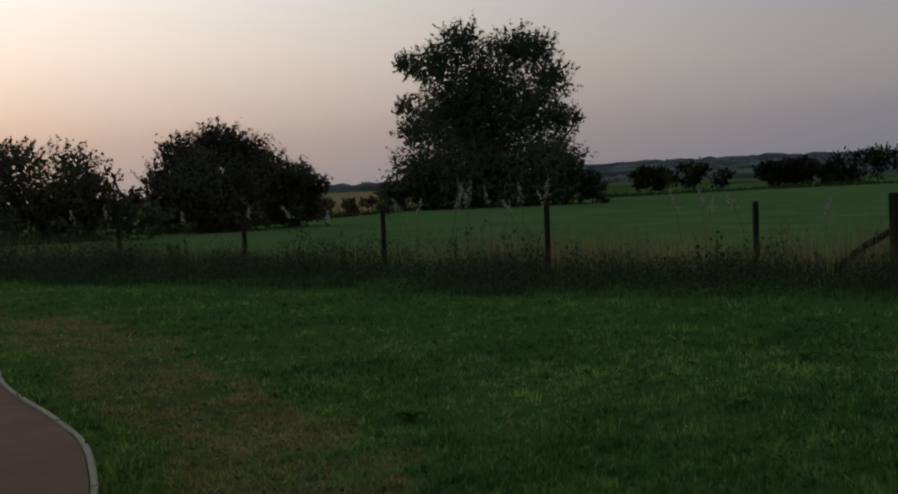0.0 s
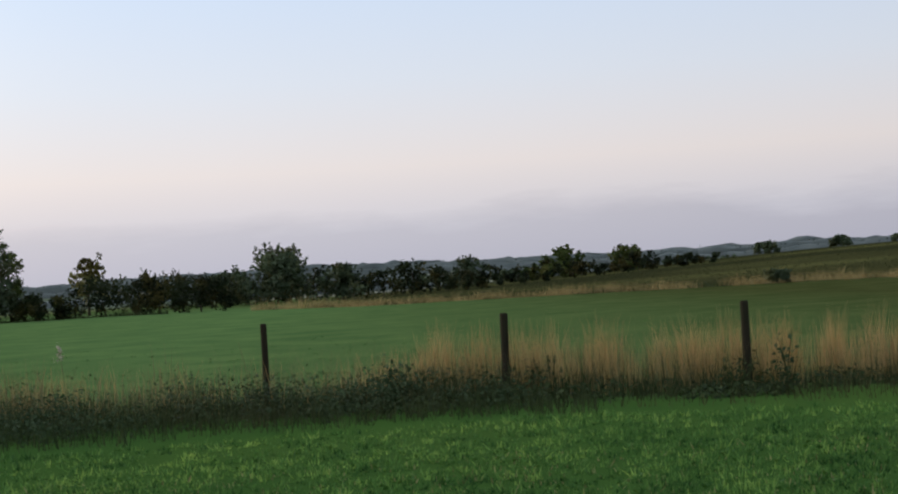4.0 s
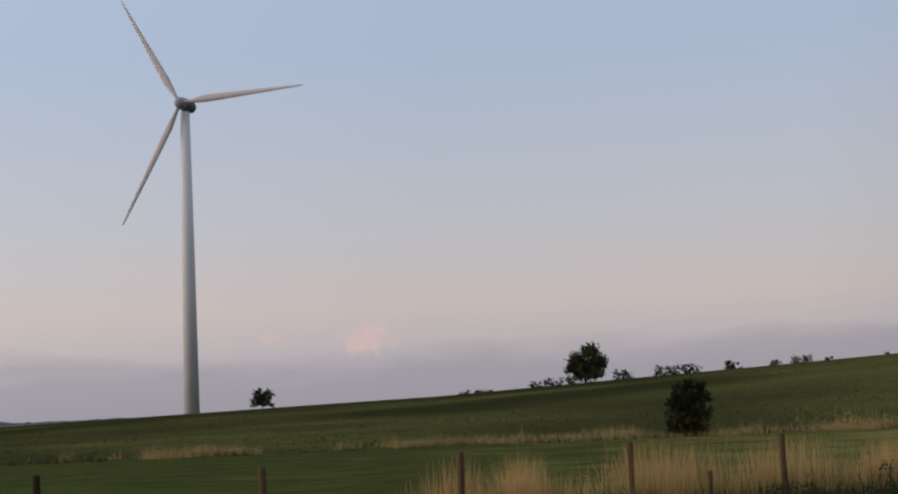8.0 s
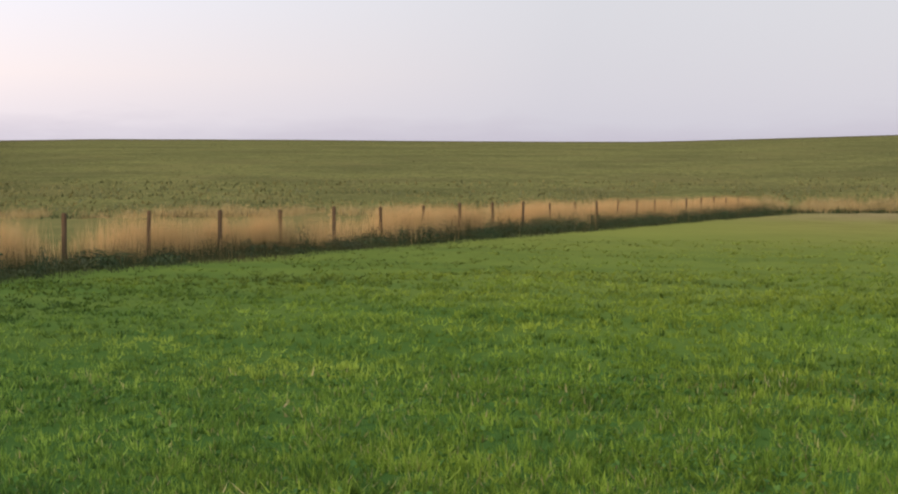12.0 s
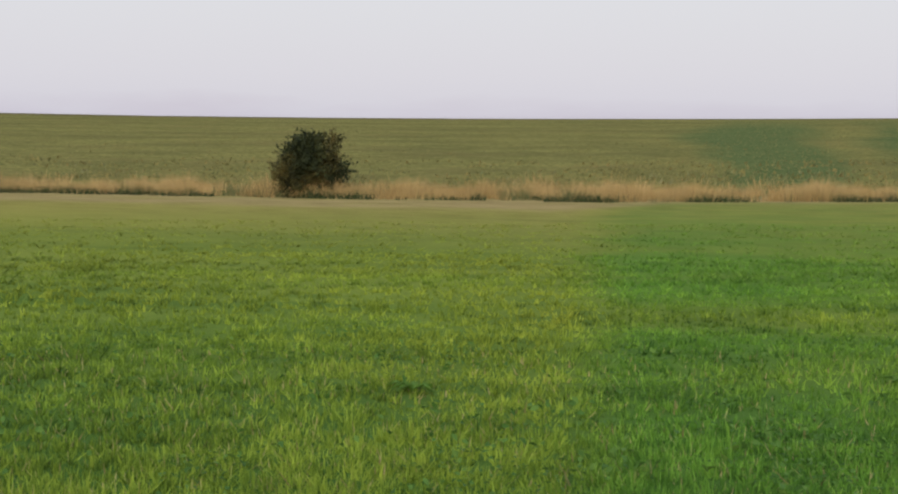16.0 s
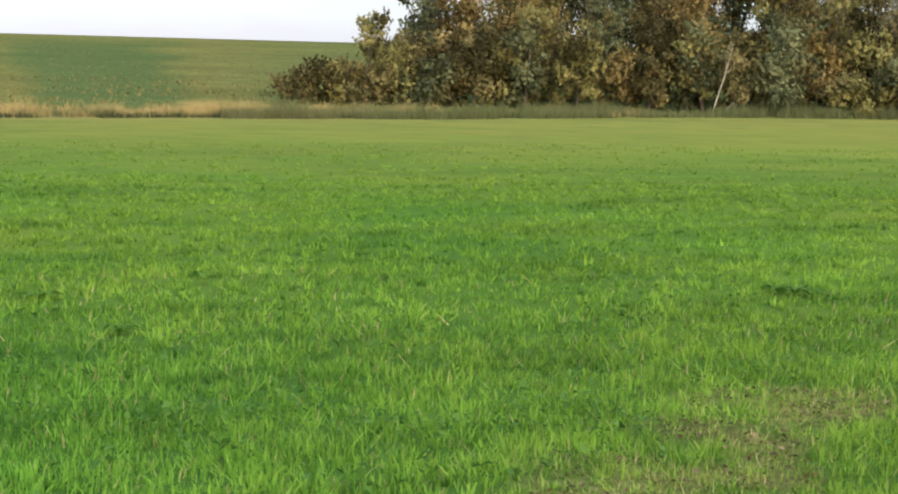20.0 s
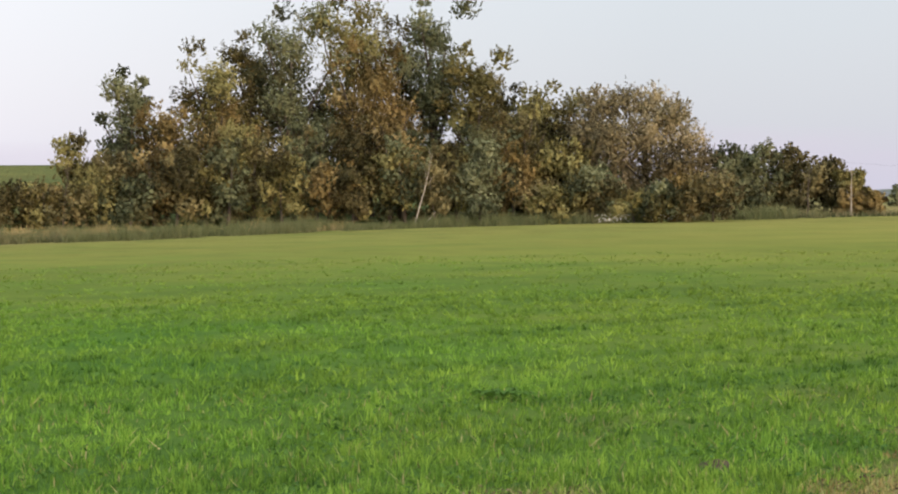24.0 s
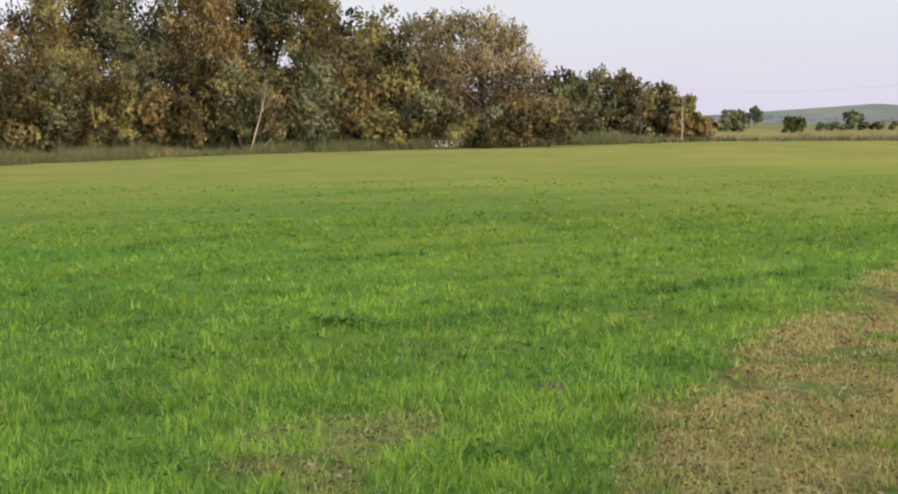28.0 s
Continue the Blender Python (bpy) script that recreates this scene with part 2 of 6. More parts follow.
def lawn_mat(n):
    """Sown grass: fresh or olive by its block, paler and yellower far out, with a cool dusk cast painted in towards the
    fence.
    """
    r = n.add("ShaderNodeNewGeometry").outputs["Random Per Island"]
    p = place(n)
    xyz = n.add("ShaderNodeSeparateXYZ", Vector=p)
    dist = n.add("ShaderNodeVectorMath", {"operation": "LENGTH"}, i0=p).outputs["Value"]
    t = n.math("ADD", n.math("MULTIPLY", n.math("SUBTRACT", r, 0.5), n.remap(dist, 10, 40, 0.5, 0.15)), attr(n, "tuft"))
    fresh = n.ramp(t, [(0.0, (0.030, 0.086, 0.014)), (0.45, (0.094, 0.216, 0.027)), (1.0, (0.195, 0.375, 0.050))])
    olive = n.ramp(t, [(0.0, (0.032, 0.056, 0.009)), (0.45, (0.155, 0.198, 0.022)), (1.0, (0.350, 0.392, 0.05))])
    c = n.mix(attr(n, "tone"), fresh, olive)
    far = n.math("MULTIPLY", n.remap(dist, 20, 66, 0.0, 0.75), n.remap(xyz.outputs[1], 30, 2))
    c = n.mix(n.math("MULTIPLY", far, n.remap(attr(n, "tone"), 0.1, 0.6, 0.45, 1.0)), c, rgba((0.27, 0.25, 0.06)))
    # The cool cast of the dusk side is put into the blade colour.
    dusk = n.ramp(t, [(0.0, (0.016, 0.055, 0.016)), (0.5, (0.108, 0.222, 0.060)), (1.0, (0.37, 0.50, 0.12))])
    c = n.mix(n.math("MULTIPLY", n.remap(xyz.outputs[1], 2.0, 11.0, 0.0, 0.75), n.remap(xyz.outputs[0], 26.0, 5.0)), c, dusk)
    c = n.mix(attr(n, "worn"), c, n.mix(r, rgba((0.20, 0.15, 0.065)), rgba((0.46, 0.38, 0.185))))
    a = bsdf(n, c, 0.6, gloss=0.06)
    t = n.add("ShaderNodeBsdfTranslucent", Color=c).outputs[0]
    return n.add("ShaderNodeMixShader", i0=0.4, i1=a, i2=t).outputs[0]


def leaf_mat(dark, mid, light, gold=(0.2, 0.15, 0.04), gold_amount=0.15):
    def build(n):
        g = n.add("ShaderNodeNewGeometry")
        r = g.outputs["Random Per Island"]
        v = n.math("ADD", n.math("MULTIPLY", r, 0.14), n.math("MULTIPLY", attr(n, "tuft"), 0.86))
        c = n.ramp(v, [(0.15, dark), (0.5, mid), (0.85, light)])
        patch = n.remap(n.noise(0.35, 3, 0.6, place(n)), 0.5, 0.68, 0.0, gold_amount * 3)
        c = n.mix(patch, c, rgba(gold))
        a = bsdf(n, c, 0.6, gloss=0.05)
        t = n.add("ShaderNodeBsdfTranslucent", Color=c).outputs[0]
        return n.add("ShaderNodeMixShader", i0=0.2, i1=a, i2=t).outputs[0]
    return build


def bark_mat(lo, hi):
    def build(n):
        v = n.noise(6.0, 5, 0.7, place(n, 1, 1, 0.25))
        return bsdf(n, n.mix(v, rgba(lo), rgba(hi)), 0.9, v, 0.6, 0.03)
    return build


def post_mat(n):
    v = n.noise(14.0, 5, 0.7, place(n, 1, 1, 0.12))
    w = n.noise(3.0, 3, 0.5, place(n))
    c = n.mix(v, rgba((0.014, 0.011, 0.007)), rgba((0.05, 0.04, 0.024)))
    c = n.mix(n.remap(w, 0.5, 0.7, 0, 0.5), c, rgba((0.032, 0.036, 0.016)))
    return bsdf(n, c, 0.95, v, 0.5, 0.01)


def steel_mat(n):
    v = n.noise(0.8, 4, 0.6, place(n, 1, 1, 0.1))
    return bsdf(n, n.mix(v, rgba((0.58, 0.56, 0.57)), rgba((0.66, 0.64, 0.64))), 0.9, gloss=0.0)


def plain_mat(lo, hi, scale=4.0, rough=0.7, metallic=0.0, gloss=0.1):
    def build(n):
        v = n.noise(scale, 5, 0.65, place(n))
        return bsdf(n, n.mix(v, rgba(lo), rgba(hi)), rough, v, 0.3, 0.01, gloss=gloss, Metallic=metallic)
    return build


def path_mat(n):
    p = place(n)
    grit = n.noise(60.0, 4, 0.8, p)
    wear = n.noise(0.7, 4, 0.6, p)
    spot = n.noise(4.0, 4, 0.7, p)
    c = n.mix(n.remap(wear, 0.35, 0.65), rgba((0.165, 0.082, 0.05)), rgba((0.215, 0.138, 0.098)))
    c = n.mix(n.remap(grit, 0.35, 0.7, 0.0, 0.6), c, rgba((0.125, 0.083, 0.06)))
    c = n.mix(n.remap(spot, 0.62, 0.75, 0.0, 0.7), c, rgba((0.07, 0.06, 0.045)))
    return bsdf(n, c, 0.95, grit, 0.5, 0.01, gloss=0.03)


# Far grass with some haze grey mixed into its green.
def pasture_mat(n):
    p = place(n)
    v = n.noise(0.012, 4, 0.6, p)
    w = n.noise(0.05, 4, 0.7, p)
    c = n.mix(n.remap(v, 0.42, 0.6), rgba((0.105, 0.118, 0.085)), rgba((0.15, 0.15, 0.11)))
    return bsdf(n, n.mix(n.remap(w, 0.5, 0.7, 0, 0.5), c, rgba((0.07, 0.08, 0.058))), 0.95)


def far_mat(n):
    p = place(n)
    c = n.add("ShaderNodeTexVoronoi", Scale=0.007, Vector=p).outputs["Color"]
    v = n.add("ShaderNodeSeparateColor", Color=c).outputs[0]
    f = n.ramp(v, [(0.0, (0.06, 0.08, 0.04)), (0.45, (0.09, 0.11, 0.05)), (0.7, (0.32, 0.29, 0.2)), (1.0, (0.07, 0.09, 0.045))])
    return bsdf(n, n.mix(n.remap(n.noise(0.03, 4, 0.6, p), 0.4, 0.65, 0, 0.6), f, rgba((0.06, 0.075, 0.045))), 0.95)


M = {}
M["ground"] = material("meadow_ground", ground_mat)
M["lawn"] = material("lawn_blades", lawn_mat)
M["tan"] = material("dry_seeding_grass", blade_mat((0.36, 0.22, 0.085), (0.62, 0.415, 0.18), patch=(0.45, 0.29, 0.115)))
M["buff"] = material("pale_buff_grass", blade_mat((0.26, 0.175, 0.068), (0.53, 0.40, 0.178), patch=(0.25, 0.178, 0.068)))
M["weed"] = material("dark_weeds", blade_mat((0.022, 0.036, 0.014), (0.07, 0.088, 0.032), patch=(0.075, 0.07, 0.032)))
M["weedleaf"] = material("weed_leaves", leaf_mat((0.034, 0.052, 0.024), (0.05, 0.075, 0.034), (0.07, 0.098, 0.045), (0.07, 0.06, 0.03), 0.12))
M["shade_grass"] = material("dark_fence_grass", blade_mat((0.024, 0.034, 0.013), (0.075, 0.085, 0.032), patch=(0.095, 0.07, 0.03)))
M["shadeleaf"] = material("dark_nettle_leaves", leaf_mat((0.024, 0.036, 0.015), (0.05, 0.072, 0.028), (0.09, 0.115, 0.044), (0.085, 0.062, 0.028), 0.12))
M["crop"] = material("bean_crop_leaves", blade_mat((0.055, 0.066, 0.022), (0.21, 0.185, 0.066), patch=(0.17, 0.142, 0.055)))
# Green crop, darkened in colour for the side-lit part of the ridge.
M["crop_leafy_sidelit"] = material("sidelit_green_crop_leaves", blade_mat((0.02, 0.027, 0.01), (0.058, 0.064, 0.024), patch=(0.05, 0.05, 0.02)))
M["leaf_dark"] = material("dark_green_leaves", leaf_mat((0.058, 0.076, 0.042), (0.085, 0.11, 0.06), (0.128, 0.158, 0.084)))
M["leaf_thorn"] = material("brownish_hawthorn_leaves", leaf_mat((0.054, 0.05, 0.034), (0.082, 0.077, 0.05), (0.12, 0.113, 0.07)))
# Darker copy of the dark leaves: the silhouettes' lack of light is in the colour.
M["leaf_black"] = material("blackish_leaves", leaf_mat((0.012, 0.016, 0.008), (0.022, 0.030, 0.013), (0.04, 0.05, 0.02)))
M["leaf_green"] = material("green_leaves", leaf_mat((0.04, 0.06, 0.016), (0.08, 0.105, 0.026), (0.13, 0.15, 0.045), (0.20, 0.15, 0.04), 0.15))
M["leaf_olive"] = material("olive_leaves", leaf_mat((0.029, 0.023, 0.008), (0.140, 0.123, 0.040), (0.280, 0.250, 0.090), (0.224, 0.155, 0.052), 0.10))
M["leaf_grey"] = material("grey_willow_leaves", leaf_mat((0.039, 0.031, 0.016), (0.184, 0.151, 0.075), (0.427, 0.343, 0.187), (0.279, 0.196, 0.073), 0.12))
M["leaf_gold"] = material("yellowing_leaves", leaf_mat((0.045, 0.033, 0.011), (0.187, 0.134, 0.045), (0.299, 0.225, 0.092), (0.212, 0.142, 0.052), 0.10))
# Distance haze is put into this leaf colour: paler and greyer.
M["leaf_far"] = material("hazed_distant_leaves", leaf_mat((0.115, 0.128, 0.122), (0.15, 0.163, 0.15), (0.19, 0.20, 0.18), (0.09, 0.09, 0.08), 0.05))
M["bark"] = material("rough_bark", bark_mat((0.04, 0.03, 0.02), (0.12, 0.095, 0.07)))
M["pale_bark"] = material("bleached_wood", bark_mat((0.22, 0.18, 0.13), (0.40, 0.35, 0.27)))
M["post"] = material("weathered_post", post_mat)
M["post_brown"] = material("brown_split_post", bark_mat((0.045, 0.028, 0.015), (0.14, 0.09, 0.048)))
M["cable"] = material("dark_cable", plain_mat((0.06, 0.06, 0.07), (0.1, 0.1, 0.11), 5, 0.5))
M["turbine"] = material("painted_steel", steel_mat)
M["blade"] = material("pale_blade_shell", plain_mat((0.50, 0.44, 0.43), (0.57, 0.51, 0.50), 1, 0.9))
M["turbine_grey"] = material("grey_spinner", plain_mat((0.26, 0.26, 0.28), (0.32, 0.32, 0.34), 2, 0.5))
M["nacelle"] = material("dark_grey_shell", plain_mat((0.10, 0.11, 0.13), (0.15, 0.16, 0.18), 2, 0.5))
M["leaf_wood"] = material("dull_olive_leaves", leaf_mat((0.027, 0.024, 0.009), (0.102, 0.087, 0.035), (0.212, 0.176, 0.074), (0.187, 0.131, 0.046), 0.10))
M["leaf_moss"] = material("grey_green_leaves", leaf_mat((0.035, 0.040, 0.019), (0.106, 0.114, 0.053), (0.197, 0.202, 0.099), (0.169, 0.134, 0.052), 0.1))
M["clover"] = material("clover_leaves", leaf_mat((0.04, 0.095, 0.018), (0.06, 0.13, 0.025), (0.085, 0.16, 0.03), (0.08, 0.13, 0.03), 0.05))
M["litter"] = material("dry_litter", leaf_mat((0.045, 0.03, 0.017), (0.12, 0.085, 0.045), (0.26, 0.19, 0.10), (0.06, 0.04, 0.02), 0.1))
M["clod"] = material("dark_clods", leaf_mat((0.035, 0.022, 0.012), (0.075, 0.048, 0.025), (0.14, 0.095, 0.045), (0.07, 0.05, 0.025), 0.1))
M["dock"] = material("dock_leaves", blade_mat((0.06, 0.13, 0.018), (0.11, 0.22, 0.03), patch=(0.09, 0.17, 0.025), trans=0.3))
M["straw"] = material("dry_straw", blade_mat((0.11, 0.078, 0.028), (0.54, 0.425, 0.155), patch=(0.34, 0.262, 0.09), trans=0.15))
M["soil"] = material("crumbled_soil", plain_mat((0.05, 0.037, 0.024), (0.12, 0.09, 0.06), 30, 1.0, gloss=0.0))
M["flower"] = material("pale_flowers", plain_mat((0.5, 0.48, 0.40), (0.7, 0.68, 0.6), 9, 0.8))
M["panicle"] = material("pale_seed_heads", plain_mat((0.42, 0.36, 0.27), (0.60, 0.53, 0.42), 20, 0.9))
M["rank"] = material("rank_grass", blade_mat((0.07, 0.085, 0.03), (0.17, 0.175, 0.075), patch=(0.18, 0.155, 0.075)))
M["dull"] = material("dull_dry_grass", blade_mat((0.15, 0.13, 0.06), (0.28, 0.24, 0.12), patch=(0.12, 0.13, 0.045)))
M["far_field"] = material("distant_fields", far_mat)
M["pasture"] = material("distant_pasture", pasture_mat)
M["dark"] = material("dark_metal", plain_mat((0.05, 0.05, 0.055), (0.08, 0.08, 0.085), 2, 0.6))
M["path"] = material("red_tarmac", path_mat)
M["kerb"] = material("concrete_edging", plain_mat((0.18, 0.15, 0.105), (0.42, 0.365, 0.26), 11, 0.9))
M["pole"] = material("pole_timber", bark_mat((0.06, 0.05, 0.04), (0.12, 0.10, 0.08)))

# ---- the lie of the land ----
def curve(points):
    xs, ys = zip(*sorted(points))
    return lambda a: np.interp(a, xs, ys)


# where the near field ends, by bearing: metres and height
EDGE_R = curve([(-215, 70), (-181, 115), (-169, 112), (-152, 100), (-142, 93), (-126, 88), (-117, 88), (-106, 92), (-95, 101), (-86.5, 103), (-68, 95), (-48, 97),
                (-32, 98), (-15, 105), (0, 112), (9, 150), (20, 140), (30, 120), (36, 100), (43, 72), (49, 58), (70, 50), (145, 70)])
EDGE_Z = curve([(-215, 0.4), (-181, 0.95), (-169, 1.2), (-152, 0.9), (-142, 0.47), (-126, 0.1), (-117, -0.1), (-106, -0.1), (-95, 0.0), (-86.5, 0.0), (0, 0), (36, 0), (145, 0.2)])
# the ridge behind it: the angle under which its crest is seen
RIDGE = curve([(-215, 0.2), (-181, 0.3), (-172, 0.35), (-165, 0.7), (-152, 1.72), (-140, 2.02), (-133, 2.01), (-117, 1.97), (-106, 1.9), (-100, 1.88), (-93, 1.91), (-83, 1.77), (-70, 1.89), (-63, 1.9), (-54, 1.75),
               (-45, 1.33), (-37, 0.92), (-32, 0.8), (-24, 0.58), (-16, 0.3), (-8, -0.1), (0, -0.42), (9, -0.35), (40, -0.2), (145, 0.2)])
RIDGE_R = 320.0


def height(x, y):
    """The ground's height at arrays x, y."""
    r = np.hypot(x, y)
    az = np.degrees(np.arctan2(-x, y))
    az = np.where(az > 145, az - 360, az)
    re, ze = EDGE_R(az), EDGE_Z(az)
    zr = EYE + RIDGE_R * np.tan(np.radians(RIDGE(az)))
    k = np.clip(r / re, 0, 1)
    near = ze * k ** 1.5
    u = np.clip((r - re) / (RIDGE_R - re), 0, 1)
    hill = ze + (zr - ze) * (1.25 * u - 0.25 * u * u)
    v = np.clip((r - RIDGE_R) / 500.0, 0, 1)
    zfar = np.minimum(zr - 8.0, -1.0)
    back = zr + (zfar - zr) * v * v * (3 - 2 * v)
    z = np.where(r < re, near, np.where(r < RIDGE_R, hill, back))
    z = z + 0.03 * np.sin(x * 0.7 + 1.3 * np.sin(y * 0.4)) * np.clip((r - 3) / 8, 0, 1) * np.clip(1 - r / 80, 0, 1)
    return z + 0.25 * np.sin(x * 0.031 + 1.0) * np.sin(y * 0.027) * np.clip((r - 110) / 60, 0, 1) * np.clip(1 - r / 700, 0, 1)


def hz(x, y):
    return float(height(np.array([x]), np.array([y]))[0])


def at(az, r, dz=0.0):
    p = bearing(az, r)
    return Vector((p.x, p.y, hz(p.x, p.y) + dz))


# ---- the curving path: its kerb passes the lawn on the near side ----
KERB = [(-26, 14.5), (-18, 12.6), (-14, 10.6), (-11.4, 8.8), (-9.2, 7.5), (-7.4, 6.33), (-5.3, 4.4), (-3.9, 2.2), (-2.4, -0.6), (-1.15, -3.3), (-0.32, -5.6), (-0.01, -7.5),
        (0.1, -9.5), (0.11, -12.0), (-0.16, -15.5), (-0.55, -20), (-1.6, -27), (-4, -36)]


def spline(pts, n):
    """Catmull-Rom through the points, n steps each."""
    p = [np.array(q, float) for q in pts]
    p = [2 * p[0] - p[1]] + p + [2 * p[-1] - p[-2]]
    out = []
    for a, b, c, d in zip(p, p[1:], p[2:], p[3:]):
        for i in range(n):
            t = i / n
            out.append(0.5 * (2 * b + (c - a) * t + (2 * a - 5 * b + 4 * c - d) * t * t + (3 * b - a - 3 * c + d) * t ** 3))
    return np.array(out + [p[-2]])


FOOT, RUN, OUT = bearing(-8.5, 20.3), bearing(-98.5, 1.0), bearing(-8.5, 1.0)  # the straight stock fence
KERB_LINE = spline(KERB, 12)
tangent = np.gradient(KERB_LINE, axis=0)
tangent /= np.linalg.norm(tangent, axis=1)[:, None]
KERB_SIDE = np.stack([tangent[:, 1], -tangent[:, 0]], 1)  # towards the path


def kerb_distance(x, y):
    """How far a place lies outside the kerb; negative on the path's side."""
    x, y = np.atleast_1d(x).astype(float), np.atleast_1d(y).astype(float)
    out = np.full(x.shape, 99.0)
    near = np.hypot(x, y) < 45
    q = np.stack([x[near], y[near]], 1)
    if len(q):
        res = []
        for part_q in np.array_split(q, max(1, len(q) // 20000)):
            d2 = ((part_q[:, None, :] - KERB_LINE[None, ::3, :]) ** 2).sum(2)
            i = d2.argmin(1) * 3
            off = part_q - KERB_LINE[i]
            res.append(np.sqrt(d2.min(1)) * np.where((off * KERB_SIDE[i]).sum(1) > 0, -1, 1))
        out[near] = np.concatenate(res)
    return out


PATH_WIDTH = 3.0


ROW = bearing(-206, 1.0)  # the way the field was drilled


def vnoise(x, y, size, seed=0):
    """Smooth value noise from 0 to 1 with lumps of the given size in metres."""
    out, amp, tot = 0.0, 1.0, 0.0
    for o in range(3):
        u, v = np.asarray(x) / size * 2 ** o, np.asarray(y) / size * 2 ** o
        i, j = np.floor(u), np.floor(v)
        fu, fv = u - i, v - j
        fu, fv = fu * fu * (3 - 2 * fu), fv * fv * (3 - 2 * fv)
        h = lambda a, b: np.modf(np.abs(np.sin(a * 127.1 + b * 311.7 + (seed + o) * 74.7) * 43758.5453))[0]
        n = (h(i, j) * (1 - fu) + h(i + 1, j) * fu) * (1 - fv) + (h(i, j + 1) * (1 - fu) + h(i + 1, j + 1) * fu) * fv
        out, tot, amp = out + n * amp, tot + amp, amp * 0.5
    return out / tot


def worn(x, y):
    """Dry and trodden grass: a band outside the kerb, and thin patches."""
    d = kerb_distance(x, y)
    ragged = d + (vnoise(x, y, 0.7, 5) - 0.5) * 0.8
    strong = np.clip((2.1 - ragged) / 0.45, 0, 1) * np.clip((ragged - 0.3) / 0.35, 0, 1)
    weak = np.clip((4.6 - d) / 1.2, 0, 1) * np.clip((d - 0.3) / 0.3, 0, 1) * np.clip((vnoise(x, y, 1.1, 3) - 0.5) / 0.12, 0, 1) * np.interp(y, [-14, -10, -4, 3], [0.1, 0.75, 0.75, 0.25])
    r = np.hypot(x, y)
    deg = np.degrees(np.arctan2(-x, y))
    deg = np.where(deg > 145, deg - 360, deg)
    edge = np.clip((r - EDGE_R(deg) + 62) / 58, 0, 1) ** 1.0 * np.clip((-84 - deg) / 6, 0, 1) * np.clip((deg + 118) / 3, 0.5, 1) * 0.85
    line = np.clip((r - EDGE_R(deg) + np.interp(deg, [-119, -115], [7, 26])) / 8, 0, 1) * np.clip((-84 - deg) / 6, 0, 1) * np.clip((deg + 146) / 12, 0, 1) * 0.85
    edge = np.maximum(edge, line)
    side = np.interp(y, [-2, 4], [1.0, 0.7])
    return np.clip(np.maximum(side * np.maximum(strong * np.clip((vnoise(x, y, 0.5, 4) - 0.12) / 0.3, 0, 1), weak), edge), 0, 1)


def scuffed(x, y):
    """A bare scuffed patch of grey earth beside the bend of the path."""
    return np.clip(1.5 * np.exp(-(((x + 5.0) / 0.85) ** 2 + ((y - 5.4) / 0.8) ** 2) ** 1.3) * (0.4 + 1.1 * vnoise(x, y, 0.35, 78)), 0, 1)


def bare_soil(x, y):
    """Scuffed patches of dark earth in the trodden grass, 0 to 1."""
    return np.maximum(np.clip((vnoise(x, y, 0.6, 77) - 0.5) / 0.12, 0, 1), scuffed(x, y))


def tone(x, y):
    """How olive the sown grass is: 0 fresh green, 1 yellowish; a greener block begins along one drilled line."""
    deg = np.degrees(np.arctan2(-x, y))
    deg = np.where(deg > 145, deg - 360, deg)
    ragged = deg + (vnoise(x, y, 4.0, 61) - 0.5) * 2.5
    v = np.interp(ragged, [-190, -165, -150, -130, -118.0, -114.8, -100, -60, -35, 0], [0.5, 0.45, 0.3, 0.25, 0.08, 0.72, 0.75, 0.8, 0.45, 0.2])
    v = v * np.interp(np.hypot(x, y), [5, 9, 18], [0.62, 0.75, 1.0])
    v = v + 0.55 * np.exp(-(((x - 15.0) / 1.6) ** 2 + ((y + 9.4) / 2.2) ** 2)) + (vnoise(x, y, 2.6, 62) - 0.5) * 0.5
    v = np.maximum(v, 0.9 * np.clip((1.1 - kerb_distance(x, y)) / 0.5, 0, 1))
    return np.clip(v, 0, 1)


def drill(x, y):
    """Long uneven strips along the way the field was drilled, 0 to 1."""
    u, v = x * ROW.x + y * ROW.y, x * ROW.y - y * ROW.x
    return np.clip(0.55 * vnoise(u / 9.0, v, 0.75, 54) + 0.45 * vnoise(u / 1.8, v, 0.4, 56), 0, 1)


# ---- meshes ----
def mesh(name, verts, faces, mats, attrs=None, smooth=False, parent=None):
    me = bpy.data.meshes.new(name)
    verts, faces = np.asarray(verts, np.float32), np.asarray(faces, np.int32)
    k = faces.shape[1]
    me.vertices.add(len(verts))
    me.vertices.foreach_set("co", verts.ravel())
    me.loops.add(faces.size)
    me.loops.foreach_set("vertex_index", faces.ravel())
    me.polygons.add(len(faces))
    me.polygons.foreach_set("loop_start", np.arange(0, faces.size, k, dtype=np.int32))
    if smooth:
        me.polygons.foreach_set("use_smooth", np.ones(len(faces), bool))
    for key, val in (attrs or {}).items():
        me.attributes.new(key, "FLOAT", "POINT").data.foreach_set("value", np.asarray(val, np.float32))
    me.update(calc_edges=True)
    me.materials.append(mats)
    ob = new(name, me)
    ob.parent = parent
    return ob


